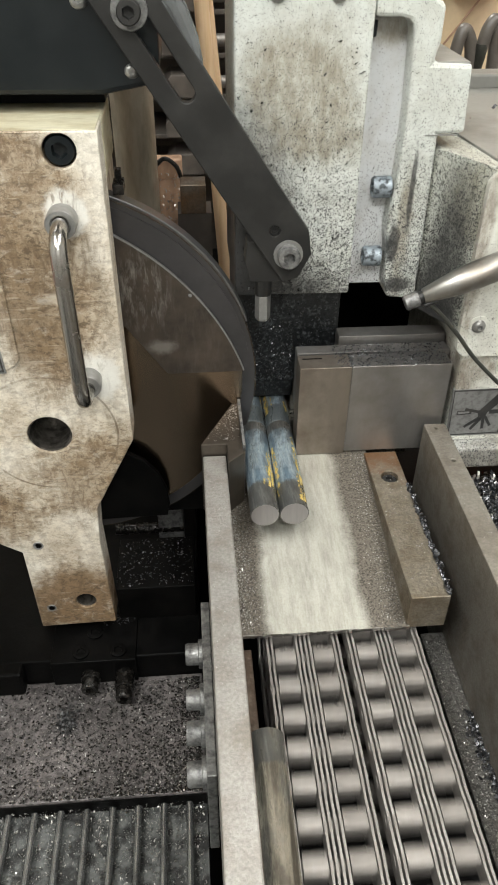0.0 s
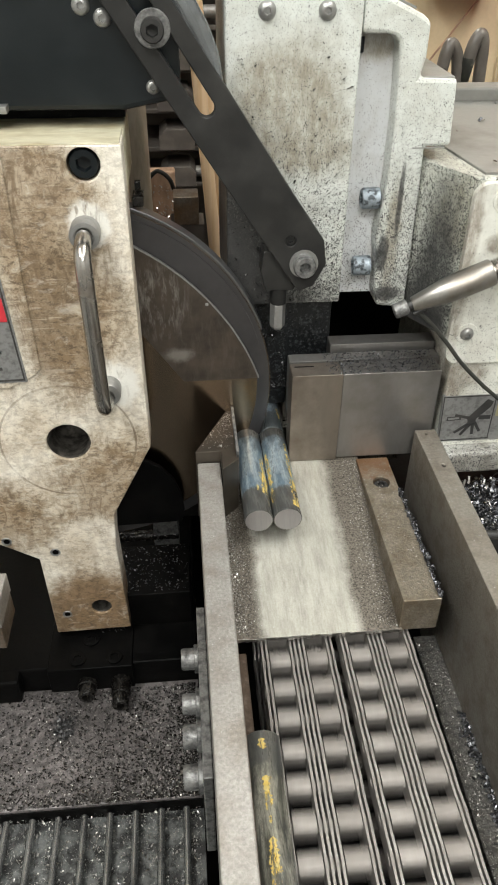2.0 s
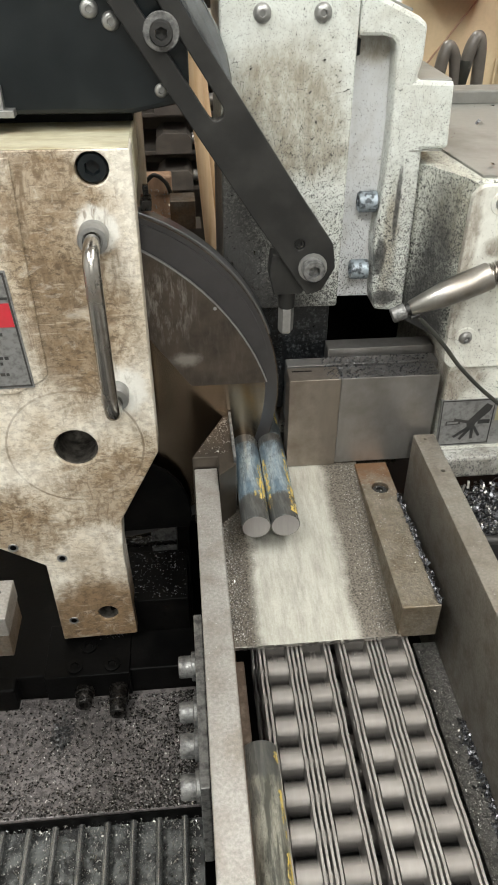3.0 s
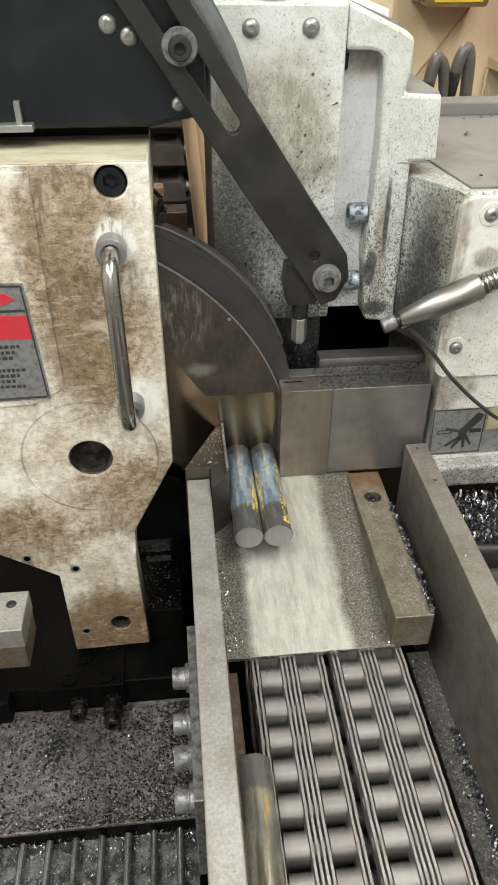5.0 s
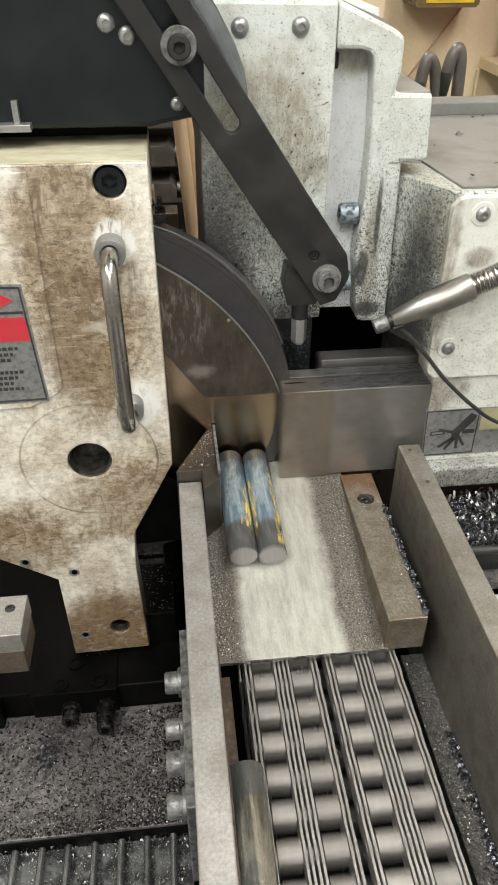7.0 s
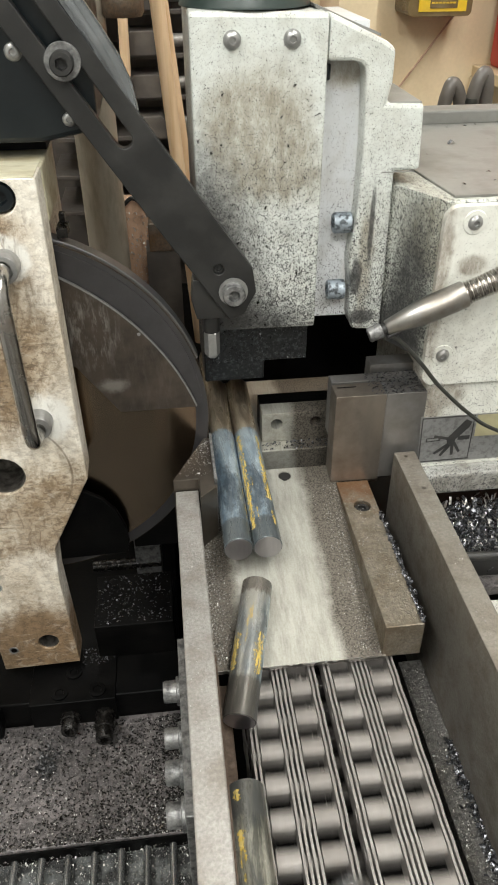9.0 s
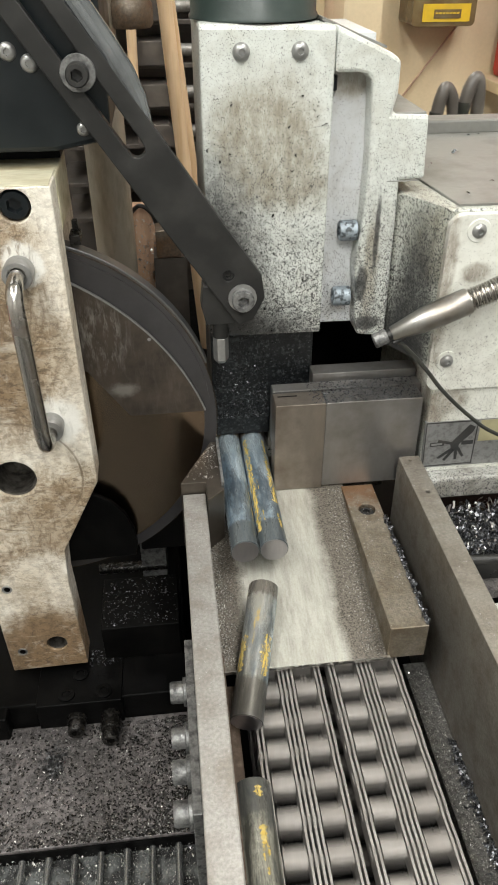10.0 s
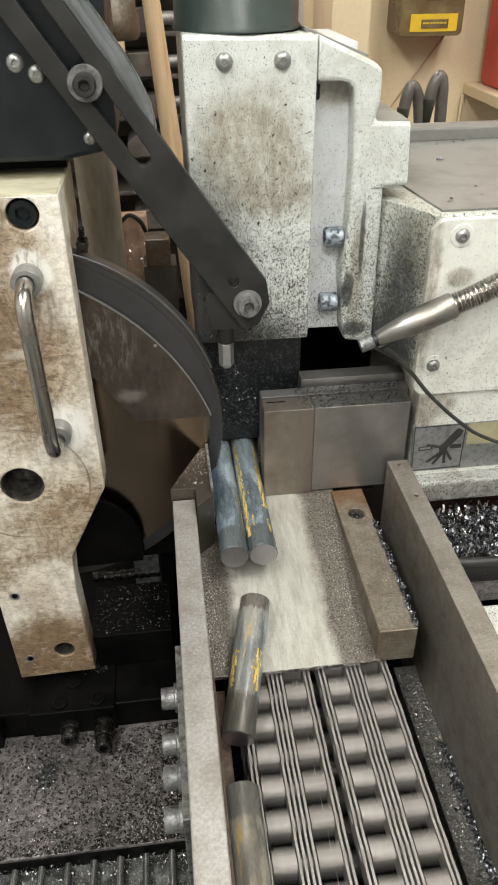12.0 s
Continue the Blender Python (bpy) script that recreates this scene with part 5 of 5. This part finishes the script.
def link_mesh(outer):
    """One pitch of duplex chain: two rollers at its joint and its side plates."""
    bm = bmesh.new()
    for row in (0.0148, 0.0444):
        prism(rounded(-0.0061, 0.0061, -ROLLER_R, ROLLER_R, 0.0018, 3), row - 0.0078, row + 0.0078, "x", bm=bm)
    near = [(0.0088 * math.cos(radians(90 + 180 * k / 6)), 0.0088 * math.sin(radians(90 + 180 * k / 6))) for k in range(7)]
    far = [(PITCH + 0.0088 * math.cos(radians(-90 + 180 * k / 6)), 0.0088 * math.sin(radians(-90 + 180 * k / 6))) for k in range(7)]
    loop = near + [(PITCH / 2, -0.0076)] + far + [(PITCH / 2, 0.0076)]
    shift = 0.0 if outer else 0.0002
    for x in (0.0006, 0.0040, 0.0234, 0.0268, 0.0304, 0.0338, 0.0528, 0.0562):
        prism(loop, x + shift, x + shift + 0.0017, "x", bm=bm)
    lathe([(0.0040, 0), (0.0040, 0.0585)], (0, 0, 0), (1, 0, 0), 10, bm=bm)
    bmesh.ops.recalc_face_normals(bm, faces=bm.faces)
    me = bpy.data.meshes.new("chain_link")
    bm.to_mesh(me)
    bm.free()
    me.materials.append(CHAINSTEEL)
    for p in me.polygons:
        p.use_smooth = True
    me.set_sharp_from_angle(angle=radians(40))
    return me


def on_loop(s):
    """The (y, z) of the chain's centre line at s along it: top run towards the near end, round, and back below."""
    s %= LINKS * PITCH
    half = math.pi * SPROCKET
    if s < RUN:
        return CHAIN_Y - s, CHAIN_Z
    s -= RUN
    if s < half:
        a = s / SPROCKET
        return CHAIN_Y - RUN - SPROCKET * math.sin(a), CHAIN_Z - SPROCKET + SPROCKET * math.cos(a)
    s -= half
    if s < RUN:
        return CHAIN_Y - RUN + s, CHAIN_Z - 2 * SPROCKET
    s -= RUN
    a = s / SPROCKET
    return CHAIN_Y + SPROCKET * math.sin(a), CHAIN_Z - SPROCKET - SPROCKET * math.cos(a)


def chains():
    meshes = [link_mesh(True), link_mesh(False)]
    out = []
    for x in CHAIN_X:
        chain = thing("conveyor_chain", "polished duplex roller chain running as a conveyor", "chain", "conveyor chains", at=(x, 0, 0))
        for i in range(LINKS):
            link = new("chain_link", meshes[i % 2])
            link.parent = chain
            out.append((link, i))
        for y in (CHAIN_Y, CHAIN_Y - RUN):
            part("sprocket", rod((0.018, y, CHAIN_Z - SPROCKET), (0.040, y, CHAIN_Z - SPROCKET), SPROCKET - 0.012, 28), DARK, chain)
        part("support_rail", box(0.0100, 0.0490, CHAIN_Y - RUN + 0.03, CHAIN_Y - 0.03, CHAIN_Z - 0.028, CHAIN_Z - 0.0125), DARK, chain)
    return out


# ---- background ----
def background():
    for top, foot_x, y in ((-0.074, 0.005, 0.43), (-0.0790, 0.026, 0.447)):
        st = thing("wooden_pole", "pale wooden pole leaning behind the saw", "wooden pole", "leaning wooden poles")
        part("stick", rod((top, y + 0.01, 0.75), (foot_x, y - 0.01, -0.328), 0.0078, 16), WOOD, st, smooth=True)
    st = thing("wooden_pole", "slim pale wooden lath standing behind the saw", "wooden pole", "leaning wooden poles")
    part("stick", rod((-0.074, 0.55, 0.80), (-0.089, 0.55, 0.292), 0.0060, 14), WOOD, st, smooth=True)
    board = thing("oily_board", "oily brown board with chips behind the blade", "board")
    part("plank", box(-0.104, -0.071, 0.41, 0.43, -0.214, 0.185), DIRTYWOOD, board, bevel=0.002)
    part("hook", tube(curve_points([(-0.101, 0.405, 0.180), (-0.090, 0.400, 0.189), (-0.078, 0.402, 0.180), (-0.073, 0.408, 0.166)], 20), 0.0025, 8), OXIDE, board, smooth=True)
    post = thing("machine_post", "grey round post behind the saw head", "post")
    part("post_body", rod((-0.119, 0.362, -0.214), (-0.119, 0.362, 0.80), 0.022, 32), POSTPAINT, post, smooth=True)
    part("post_collar", lathe([(0.019, 0), (0.0215, 0.004), (0.0215, 0.02), (0.019, 0.024), (0.019, 0.40)], (-0.0815, 0.365, 0.372), (0, 0, 1), 28), RUST, post, "brown pipe with a collar", smooth=True)
    part("collar_bracket", box(-0.118, -0.082, 0.36, 0.372, 0.40, 0.42), RUST, post)
    rack = thing("tool_rack", "dark rack of steel tool holders behind the poles", "tool rack")
    part("back_plate", box(-0.30, 0.06, 0.70, 0.72, -0.32, 0.75), RACKPAINT, rack)
    for i in range(9):
        z = 0.12 + 0.048 * i
        part("rack_shelf", box(-0.20, 0.05, 0.58, 0.70, z - 0.006, z), RACKPAINT, rack, bevel=0.001)
        part("tool_block", prism([(-0.090, z), (-0.043, z), (-0.043, z + 0.019), (-0.050, z + 0.027), (-0.080, z + 0.027), (-0.090, z + 0.019)], 0.56, 0.62, "y"), RACKPAINT, rack, bevel=0.001)
        part("tool_shank", rod((-0.0425, 0.585, z + 0.014), (0.010, 0.585, z + 0.014), 0.0075, 18), RAIL, rack, "bright tool shank", smooth=True)
    clamp_block = thing("brown_block", "small brown steel block beside the pole", "block")
    part("block", box(-0.074, -0.046, 0.36, 0.39, 0.140, 0.172), RUST, clamp_block, bevel=0.001)
    part("block_stand", box(-0.078, -0.040, 0.362, 0.40, -0.21, 0.1398), RACKPAINT, clamp_block)
    # hoses on the feed carriage behind the housing
    hoses = []
    for x, y, h, lean, reach in ((0.2890, 0.56, 0.2925, 0.014, 0.0120), (0.3255, 0.56, 0.3030, 0.003, 0.0150)):
        hs = thing("hose_loop", "grey rubber hose bent into a loop with a black end", "hose", "bent hoses", at=(x, y, 0))
        part("hose", tube(curve_points([(lean + 0.008, 0, -0.32), (lean + 0.006, 0, 0.05), (lean + 0.002, 0, h - 0.09), (lean * 0.65 + 0.001, 0, h - 0.030), (lean * 0.3, 0, h - 0.009), (-0.004, -0.001, h - 0.0005),
                                        (-reach * 0.75, -0.003, h - 0.010), (-reach, -0.004, h - 0.026), (-reach - 0.001, -0.004, h - 0.034)], 64), 0.0080, 16), RUBBER, hs, smooth=True)
        part("hose_end", lathe([(0.0083, 0), (0.0085, 0.004), (0.0060, 0.030), (0.0040, 0.032)], (-reach - 0.001, -0.004, h - 0.026), (-0.06, 0, -1), 16), BLACKWIRE, hs, "black crimped end", smooth=True)
        part("hose_wire", rod((-reach - 0.003, -0.004, h - 0.056), (-reach - 0.005, -0.004, h - 0.110), 0.0016, 8), BLACKWIRE, hs, smooth=True)
        hoses.append(hs)
    # wall, its pilaster and fittings
    tagged(part("wall_partition", box(0.25, 1.69, 0.98, 1.06, -0.949, 1.849), WALLPAINT), "cream painted partition wall behind the machine", "wall", kind="structure")
    tagged(part("wall_pilaster", box(0.2500, 0.3140, 0.90, 0.979, -0.949, 1.849), WALLPAINT), "cream painted wall post", "wall", kind="structure")
    fuse = thing("fuse_box", "smoked plastic fuse box with a yellow label band on the wall", "fuse box")
    part("case", prism(rounded(0.366, 0.474, 0.316, 0.48, 0.008), 0.900, 0.979, "y"), SMOKED, fuse, bevel=0.003)
    part("label_band", box(0.383, 0.464, 0.8985, 0.8998, 0.323, 0.349), YELLOW, fuse, "yellow label band")
    part("label_window", box(0.402, 0.448, 0.8972, 0.8984, 0.328, 0.341), SMOKED, fuse)
    for i in range(7):
        part("label_text_bar", box(0.404 + i * 0.006, 0.4085 + i * 0.006, 0.8964, 0.8971, 0.3345, 0.3370), YELLOW, fuse)
    part("gauge", lathe([(0.020, 0), (0.020, 0.006), (0.0001, 0.006)], (0.420, 0.8998, 0.392), (0, -1, 0)), LABELWHITE, fuse, smooth=True)
    cab = thing("red_cabinet", "red enamelled cabinet against the wall", "cabinet")
    part("case", box(0.5460, 0.84, 0.78, 0.960, 0.232, 0.90), RED, cab, bevel=0.004)
    part("door_edge", box(0.5435, 0.5458, 0.80, 0.955, 0.24, 0.89), RED, cab)
    shelf = tagged(part("trim_ledge", box(0.5220, 1.20, 0.75, 0.979, 0.2130, 0.2315), WALLPAINT, bevel=0.002), "cream painted ledge under the red cabinet", "ledge", kind="structure")
    wire = thing("wall_cable", "thin cable running slantwise on the wall", "cable")
    part("sheath", rod((0.33, 0.972, 0.125), (0.4736, 0.972, 0.3132), 0.0018, 8), DIRTYWOOD, wire, smooth=True)
    pipe = thing("wall_conduit", "thin painted conduit with clips on the wall", "conduit")
    part("tube", rod((0.520, 0.972, -0.30), (0.520, 0.972, 0.2125), 0.003, 10), WALLPAINT, pipe, smooth=True)
    poster = thing("tool_cart", "red and blue stacked boxes beyond the column", "boxes")
    part("red_box", box(0.13, 0.225, 1.10, 1.25, 0.10, 0.52), RED, poster, bevel=0.003)
    part("blue_strip", box(0.228, 0.240, 1.10, 1.25, 0.10, 0.42), LABELWHITE, poster)
    part("cart_body", box(0.05, 0.30, 1.09, 1.30, -0.949, 0.0995), DARK, poster)
    return hoses


# ---- loose chips ----
def swarf():
    s = 0.0304 / 0.1839

    def on_bed(r):
        x = -0.0760 - (r.random() ** 2.1) * 0.26
        y = -0.096 + r.random() ** 1.5 * 0.125
        return (x, y, -0.2496 + r.random() * 0.0012)
    def on_jaw(r):
        y = 0.060 + r.random() * 0.054
        lo = -0.064 + (y - 0.0575) * 0.56
        return (lo + r.random() * (-0.029 - lo), y, 0.0474)

    flakes("bed_swarf", 3400, on_bed, 0.0010, CHIP, "bright fine metal chips on the oily bed", 11)
    flakes("bed_swarf", 9000, on_bed, 0.0015, BLACKCHIP, "dark fine metal chips on the oily bed", 12)
    flakes("bed_swarf", 420, lambda r: (-0.212 + r.gauss(0, 0.006), -0.014 + r.gauss(0, 0.010), -0.2494 + r.random() * 0.002), 0.0020, BEDGRIT, "clump of black greasy chips", 27, 1.0)
    flakes("apron_swarf", 3600, lambda r: (-0.075 - r.random() * 0.30, -0.10 - r.random() * 0.16, -0.2706 + r.random() * 0.006), 0.0013, CHIP, "metal chips between the rods", 13, 1.2)
    flakes("apron_swarf", 2600, lambda r: (-0.075 - r.random() * 0.26, -0.100 - r.random() ** 1.6 * 0.10, -0.2708 + r.random() * 0.011), 0.0011, CHIP, "fine glinting chips heaped between the rods", 36, 1.3)
    flakes("base_swarf", 420, lambda r: (-0.158 + r.random() * 0.08, 0.088 + r.random() * 0.07, -0.1645), 0.0014, DARKCHIP, "metal chips on the black block", 14)

    flakes("base_swarf", 150, lambda r: (-0.178 + r.random() * 0.036, 0.076 + r.random() * 0.023, -0.2121), 0.0013, DARKCHIP, "metal chips on the black deck block", 34)

    def on_plate_edge(r):
        y = -0.088 + r.random() * 0.18
        x = 0.0915 - abs(r.gauss(0, 0.009))
        return (x, y, s * (y - 0.0945) + 0.0006)
    flakes("plate_swarf", 1300, on_plate_edge, 0.0006, CHIP, "metal chips along the guide strip", 15)

    def on_plate_left(r):
        y = -0.086 + r.random() * 0.15
        return (-0.041 + abs(r.gauss(0, 0.010)), y, s * (y - 0.0945) + 0.0006)
    flakes("plate_swarf", 1500, on_plate_left, 0.0008, CHIP, "dark chips along the guide rail", 16)
    flakes("strip_swarf", 170, lambda r: (0.0935 + r.random() * 0.029, -0.086 + r.random() * 0.17, 0.0013), 0.0008, CHIP, "metal chips on the guide strip", 17)
    flakes("gap_swarf", 420, lambda r: (0.1215 + abs(r.gauss(0, 0.0015)), -0.086 + r.random() * 0.13, 0.0016 + 0.001 * r.random()), 0.0022, DARKCHIP, "dark chips caught along the strip edge", 18, 1.2)
    flakes("ledge_swarf", 2600, lambda r: (0.1240 + r.random() * 0.020, -0.06 - r.random() * 0.25, -0.0926), 0.0008, CHIP, "metal chips on the rail ledge", 19, 0.8)
    flakes("ledge_swarf", 900, lambda r: (0.1440 - abs(r.gauss(0, 0.004)), -0.13 - r.random() * 0.18, -0.0922 + r.random() * 0.003), 0.0022, DARKCHIP, "dark curled swarf lying on the rail ledge", 35, 1.4)
    flakes("rail_swarf", 90, lambda r: (0.1455 + r.random() * 0.018, -0.20 + r.random() * 0.28, 0.0365), 0.0008, CHIP, "metal chips on the rail", 20)
    flakes("rail_swarf", 130, lambda r: (-0.0610 + r.random() * 0.018, -0.22 + r.random() * 0.26, 0.0360), 0.0007, CHIP, "metal chips on the rail", 21)
    flakes("jaw_swarf", 300, on_jaw, 0.0009, CHIP, "metal chips on the fixed jaw", 22)
    flakes("tray_swarf", 6000, lambda r: (0.168 + r.random() * 0.16, 0.004 + r.random() * 0.085, -0.048 + r.random() * 0.020), 0.0034, DARKCHIP, "heap of dark curled swarf", 23, 1.6)
    flakes("tray_swarf", 900, lambda r: (0.168 + r.random() * 0.16, 0.004 + r.random() * 0.085, -0.036 + r.random() * 0.012), 0.0026, CHIP, "bright curled swarf", 24, 1.6)
    flakes("board_swarf", 800, lambda r: (-0.1035 + r.random() * 0.032, 0.4096, -0.05 + r.random() * 0.22), 0.0018, CHIP, "bright chips stuck to the oily board", 28, 1.6)
    flakes("top_swarf", 26, lambda r: (0.18 + r.random() * 0.16, 0.12 + r.random() * 0.22, 0.2706), 0.0045, DARKCHIP, "scattered dark chips on the housing top", 26)
    flakes("slot_swarf", 300, lambda r: (0.030 + r.random() * 0.11, 0.155 + r.random() * 0.014, 0.0006), 0.0018, DARKCHIP, "dark chips on the rear table", 25)


def jaw_chips(jaw):
    ob = flakes("loose_swarf", 1900, lambda r: (0.060 + r.random() * 0.102, 0.096 + r.random() * 0.038, 0.0970), 0.0011, DARKCHIP, "metal chips on the jaw top", 31)
    for key in ("category", "kind"):
        if key in ob:
            del ob[key]
    ob.parent = jaw


room()
head = saw_head()
saw = blade(head)
column = clamp_column()
foot = clamp_foot()
jaw = vise_jaw()
fixed_jaw()
tables()
machine_base()
housing()
nozzle()
stock = stock_bars()
cuts = cut_bars()
links = chains()
hoses = background()
swarf()
jaw_chips(jaw)


def column_crumbs(column):
    """Crumbs of swarf sticking to the column's front, thicker lower down and towards the blade."""
    def stuck(r):
        z = 0.150 + r.random() ** 1.8 * 0.20
        x = -0.027 + (r.random() ** 1.4 if z < 0.24 else r.random()) * 0.099
        return (x, 0.1406, z)
    ob = flakes("stuck_crumbs", 420, stuck, 0.0016, BLACKCHIP, "black crumbs of swarf stuck to the paint", 37, 1.2)
    for key in ("category", "kind"):
        if key in ob:
            del ob[key]
    ob.parent = column


def foot_chips(clamp):
    ob = flakes("stuck_swarf", 1700, lambda r: (-0.026 + r.random() * (0.054 if r.random() < 0.6 else 0.095), 0.1590, 0.046 + r.random() ** 1.6 * 0.10), 0.0010, DARKCHIP, "glinting chips stuck to the foot", 33, 1.4)
    for key in ("category", "kind"):
        if key in ob:
            del ob[key]
    ob.parent = clamp


foot_chips(foot)
column_crumbs(column)


def lie(far, near, spin):
    """The pose of a cut bar whose length runs from near to far, turned about it."""
    far, near = Vector(far), Vector(near)
    turn = (far - near).to_track_quat("Y", "Z").to_matrix().to_4x4()
    return Matrix.Translation((far + near) / 2) @ turn @ pose(0, 0, 0, 0, spin, 0)


def motions():
    # the head feeds into the bars, draws back, and begins the next cut
    feed = [(0, 0.0), (0.5, 0.0048), (1, 0.0101), (1.5, 0.0149), (2, 0.0199), (2.5, 0.0248), (3, 0.0298), (4, 0.0397), (5, 0.0493), (5.5, 0.0532), (6, 0.0552), (6.5, 0.0567), (7, 0.0565),
            (7.2, 0.0535), (7.5, 0.0420), (8.0, 0.0120), (8.4, -0.0090), (8.7, -0.0156), (9, -0.0156), (9.5, -0.0155), (9.8, -0.0150), (10, -0.0143), (10.5, -0.0117), (11, -0.0084), (11.5, -0.0039), (12, 0.0011)]
    walk(head, [(t, pose(d, 0, 0)) for t, d in feed])
    walk(saw, [(i * 0.2, Matrix.Translation(BLADE_AT) @ pose(0, 0, 0, 0, i * 66.0, 0)) for i in range(61)])
    # clamp and vise open for the feed
    walk(jaw, [(t, pose(d, 0, 0)) for t, d in ((0, 0), (6.92, 0), (7.0, 0.0085), (7.1, 0.036), (7.2, 0.049), (7.35, 0.0605), (8.0, 0.0615), (8.95, 0.0615), (9.05, 0.055), (9.2, 0.012), (9.32, 0), (12, 0))])
    walk(foot, [(t, pose(0, 0, d)) for t, d in ((0, 0), (6.98, 0), (7.1, 0.012), (7.3, 0.058), (8.0, 0.060), (9.0, 0.058), (9.15, 0.035), (9.35, 0), (12, 0))])
    # new length pushed forward
    for bar in stock:
        x = bar.location.x
        walk(bar, [(t, pose(x, y, 0.0128)) for t, y in ((0, 0.1190), (7.5, 0.1190), (7.7, 0.1150), (8.1, 0.060), (8.5, 0.004), (8.65, -0.0008), (12, -0.0008))])
    for hs in hoses:
        x, y, _ = hs.location
        walk(hs, [(t, pose(x, y + d, 0)) for t, d in ((0, 0), (7.5, 0), (7.7, -0.004), (8.1, -0.059), (8.5, -0.113), (8.65, -0.1175), (9.75, -0.1175), (9.9, -0.1000), (10.1, -0.0600), (10.3, -0.0150), (10.45, 0), (12, 0))])
    # the two sawn pieces slide down the chute; one rides the chain away, one comes to rest tilted
    h = 0.0128
    rest = lie((0.0005, -0.0235, -0.0068), (-0.0272, -0.1385, -0.0258), 150)
    crept = lie((0.0008, -0.0335, -0.0084), (-0.0268, -0.1485, -0.0274), 150)
    walk(cuts[0], [(0, lie((-0.0125, 0.1185, h), (-0.0125, 0.0, h), 0)), (6.91, lie((-0.0125, 0.1185, h), (-0.0125, 0.0, h), 0)), (7.0, lie((-0.0135, 0.1145, h), (-0.0110, -0.0040, -0.0026), 0)),
                   (7.1, lie((-0.0145, 0.1105, 0.0150), (-0.0100, -0.0080, -0.0040), 0)), (7.2, lie((-0.0150, 0.1095, 0.0150), (-0.0105, -0.0090, -0.0042), 0)),
                   (7.6, lie((-0.0140, 0.1045, 0.0143), (-0.0105, -0.0140, -0.0052), 0)),
                   (7.9, lie((-0.0080, 0.0800, 0.0105), (-0.0130, -0.038, -0.009), 35)), (8.3, lie((-0.0010, 0.018, 0.0005), (-0.0230, -0.098, -0.0187), 95)),
                   (8.55, lie((0.0004, -0.0185, -0.0060), (-0.0268, -0.1335, -0.0250), 138)), (8.7, rest), (9.2, rest), (12, crept)])
    zr = -0.0455 + 0.0124 + 0.0082
    walk(cuts[1], [(0, lie((0.0125, 0.1185, h), (0.0125, 0.0, h), 0)), (6.91, lie((0.0125, 0.1185, h), (0.0125, 0.0, h), 0)), (7.0, lie((0.0120, 0.1135, h), (0.0138, -0.0050, -0.0028), 0)),
                   (7.1, lie((0.0115, 0.0995, 0.0135), (0.0170, -0.0190, -0.0060), 3)), (7.2, lie((0.0125, 0.0935, 0.0125), (0.0185, -0.0250, -0.0070), 6)),
                   (7.6, lie((0.0150, 0.060, 0.007), (0.0230, -0.058, -0.013), 12)), (8.0, lie((0.0200, -0.010, -0.005), (0.0280, -0.127, -0.0215), 20)),
                   (8.3, lie((0.0240, -0.083, -0.017), (0.0310, -0.201, zr), 26)), (8.5, lie((0.0260, -0.130, zr), (0.0320, -0.2484, zr), 30)),
                   (8.8, lie((0.0270, -0.206, zr), (0.0320, -0.3244, zr), 30)), (9.4, lie((0.0270, -0.358, zr), (0.0320, -0.4764, zr), 30)), (9.9, lie((0.0270, -0.485, zr), (0.0320, -0.6034, zr), 30)),
                   (10.4, lie((0.0270, -0.560, zr), (0.0300, -0.6784, zr), 30)), (12, lie((0.0270, -0.560, zr), (0.0300, -0.6784, zr), 30))])
    # the old piece beside the chain is rolled round by it
    spin = [(0, -120), (1.2, -48), (2.3, 16), (3.2, 72), (4.2, 132), (5.0, 180), (5.7, 215), (6.5, 245), (7.3, 275), (8.0, 298), (8.8, 322), (9.7, 360), (10.6, 410), (11.3, 448), (12, 490)]
    slid = ((0, -0.2362), (7.9, -0.2395), (8.5, -0.2460), (12, -0.2462))

    def along(t):
        for (t0, y0), (t1, y1) in zip(slid, slid[1:]):
            if t <= t1:
                return y0 + (y1 - y0) * (t - t0) / (t1 - t0)
        return slid[-1][1]
    walk(cuts[2], [(t, pose(-0.0285, along(t), -0.0285, 0, a, 0)) for t, a in spin])
    # the chain runs
    for link, i in links:
        rows = []
        for k in range(121):
            t = k * 0.1
            s = i * PITCH + SPEED * t + 0.0205
            (y, z), (y2, z2) = on_loop(s), on_loop(s - PITCH)
            rows.append((t, pose(0, y, z, math.degrees(math.atan2(z2 - z, y2 - y)), 0, 0)))
        walk(link, rows)


motions()
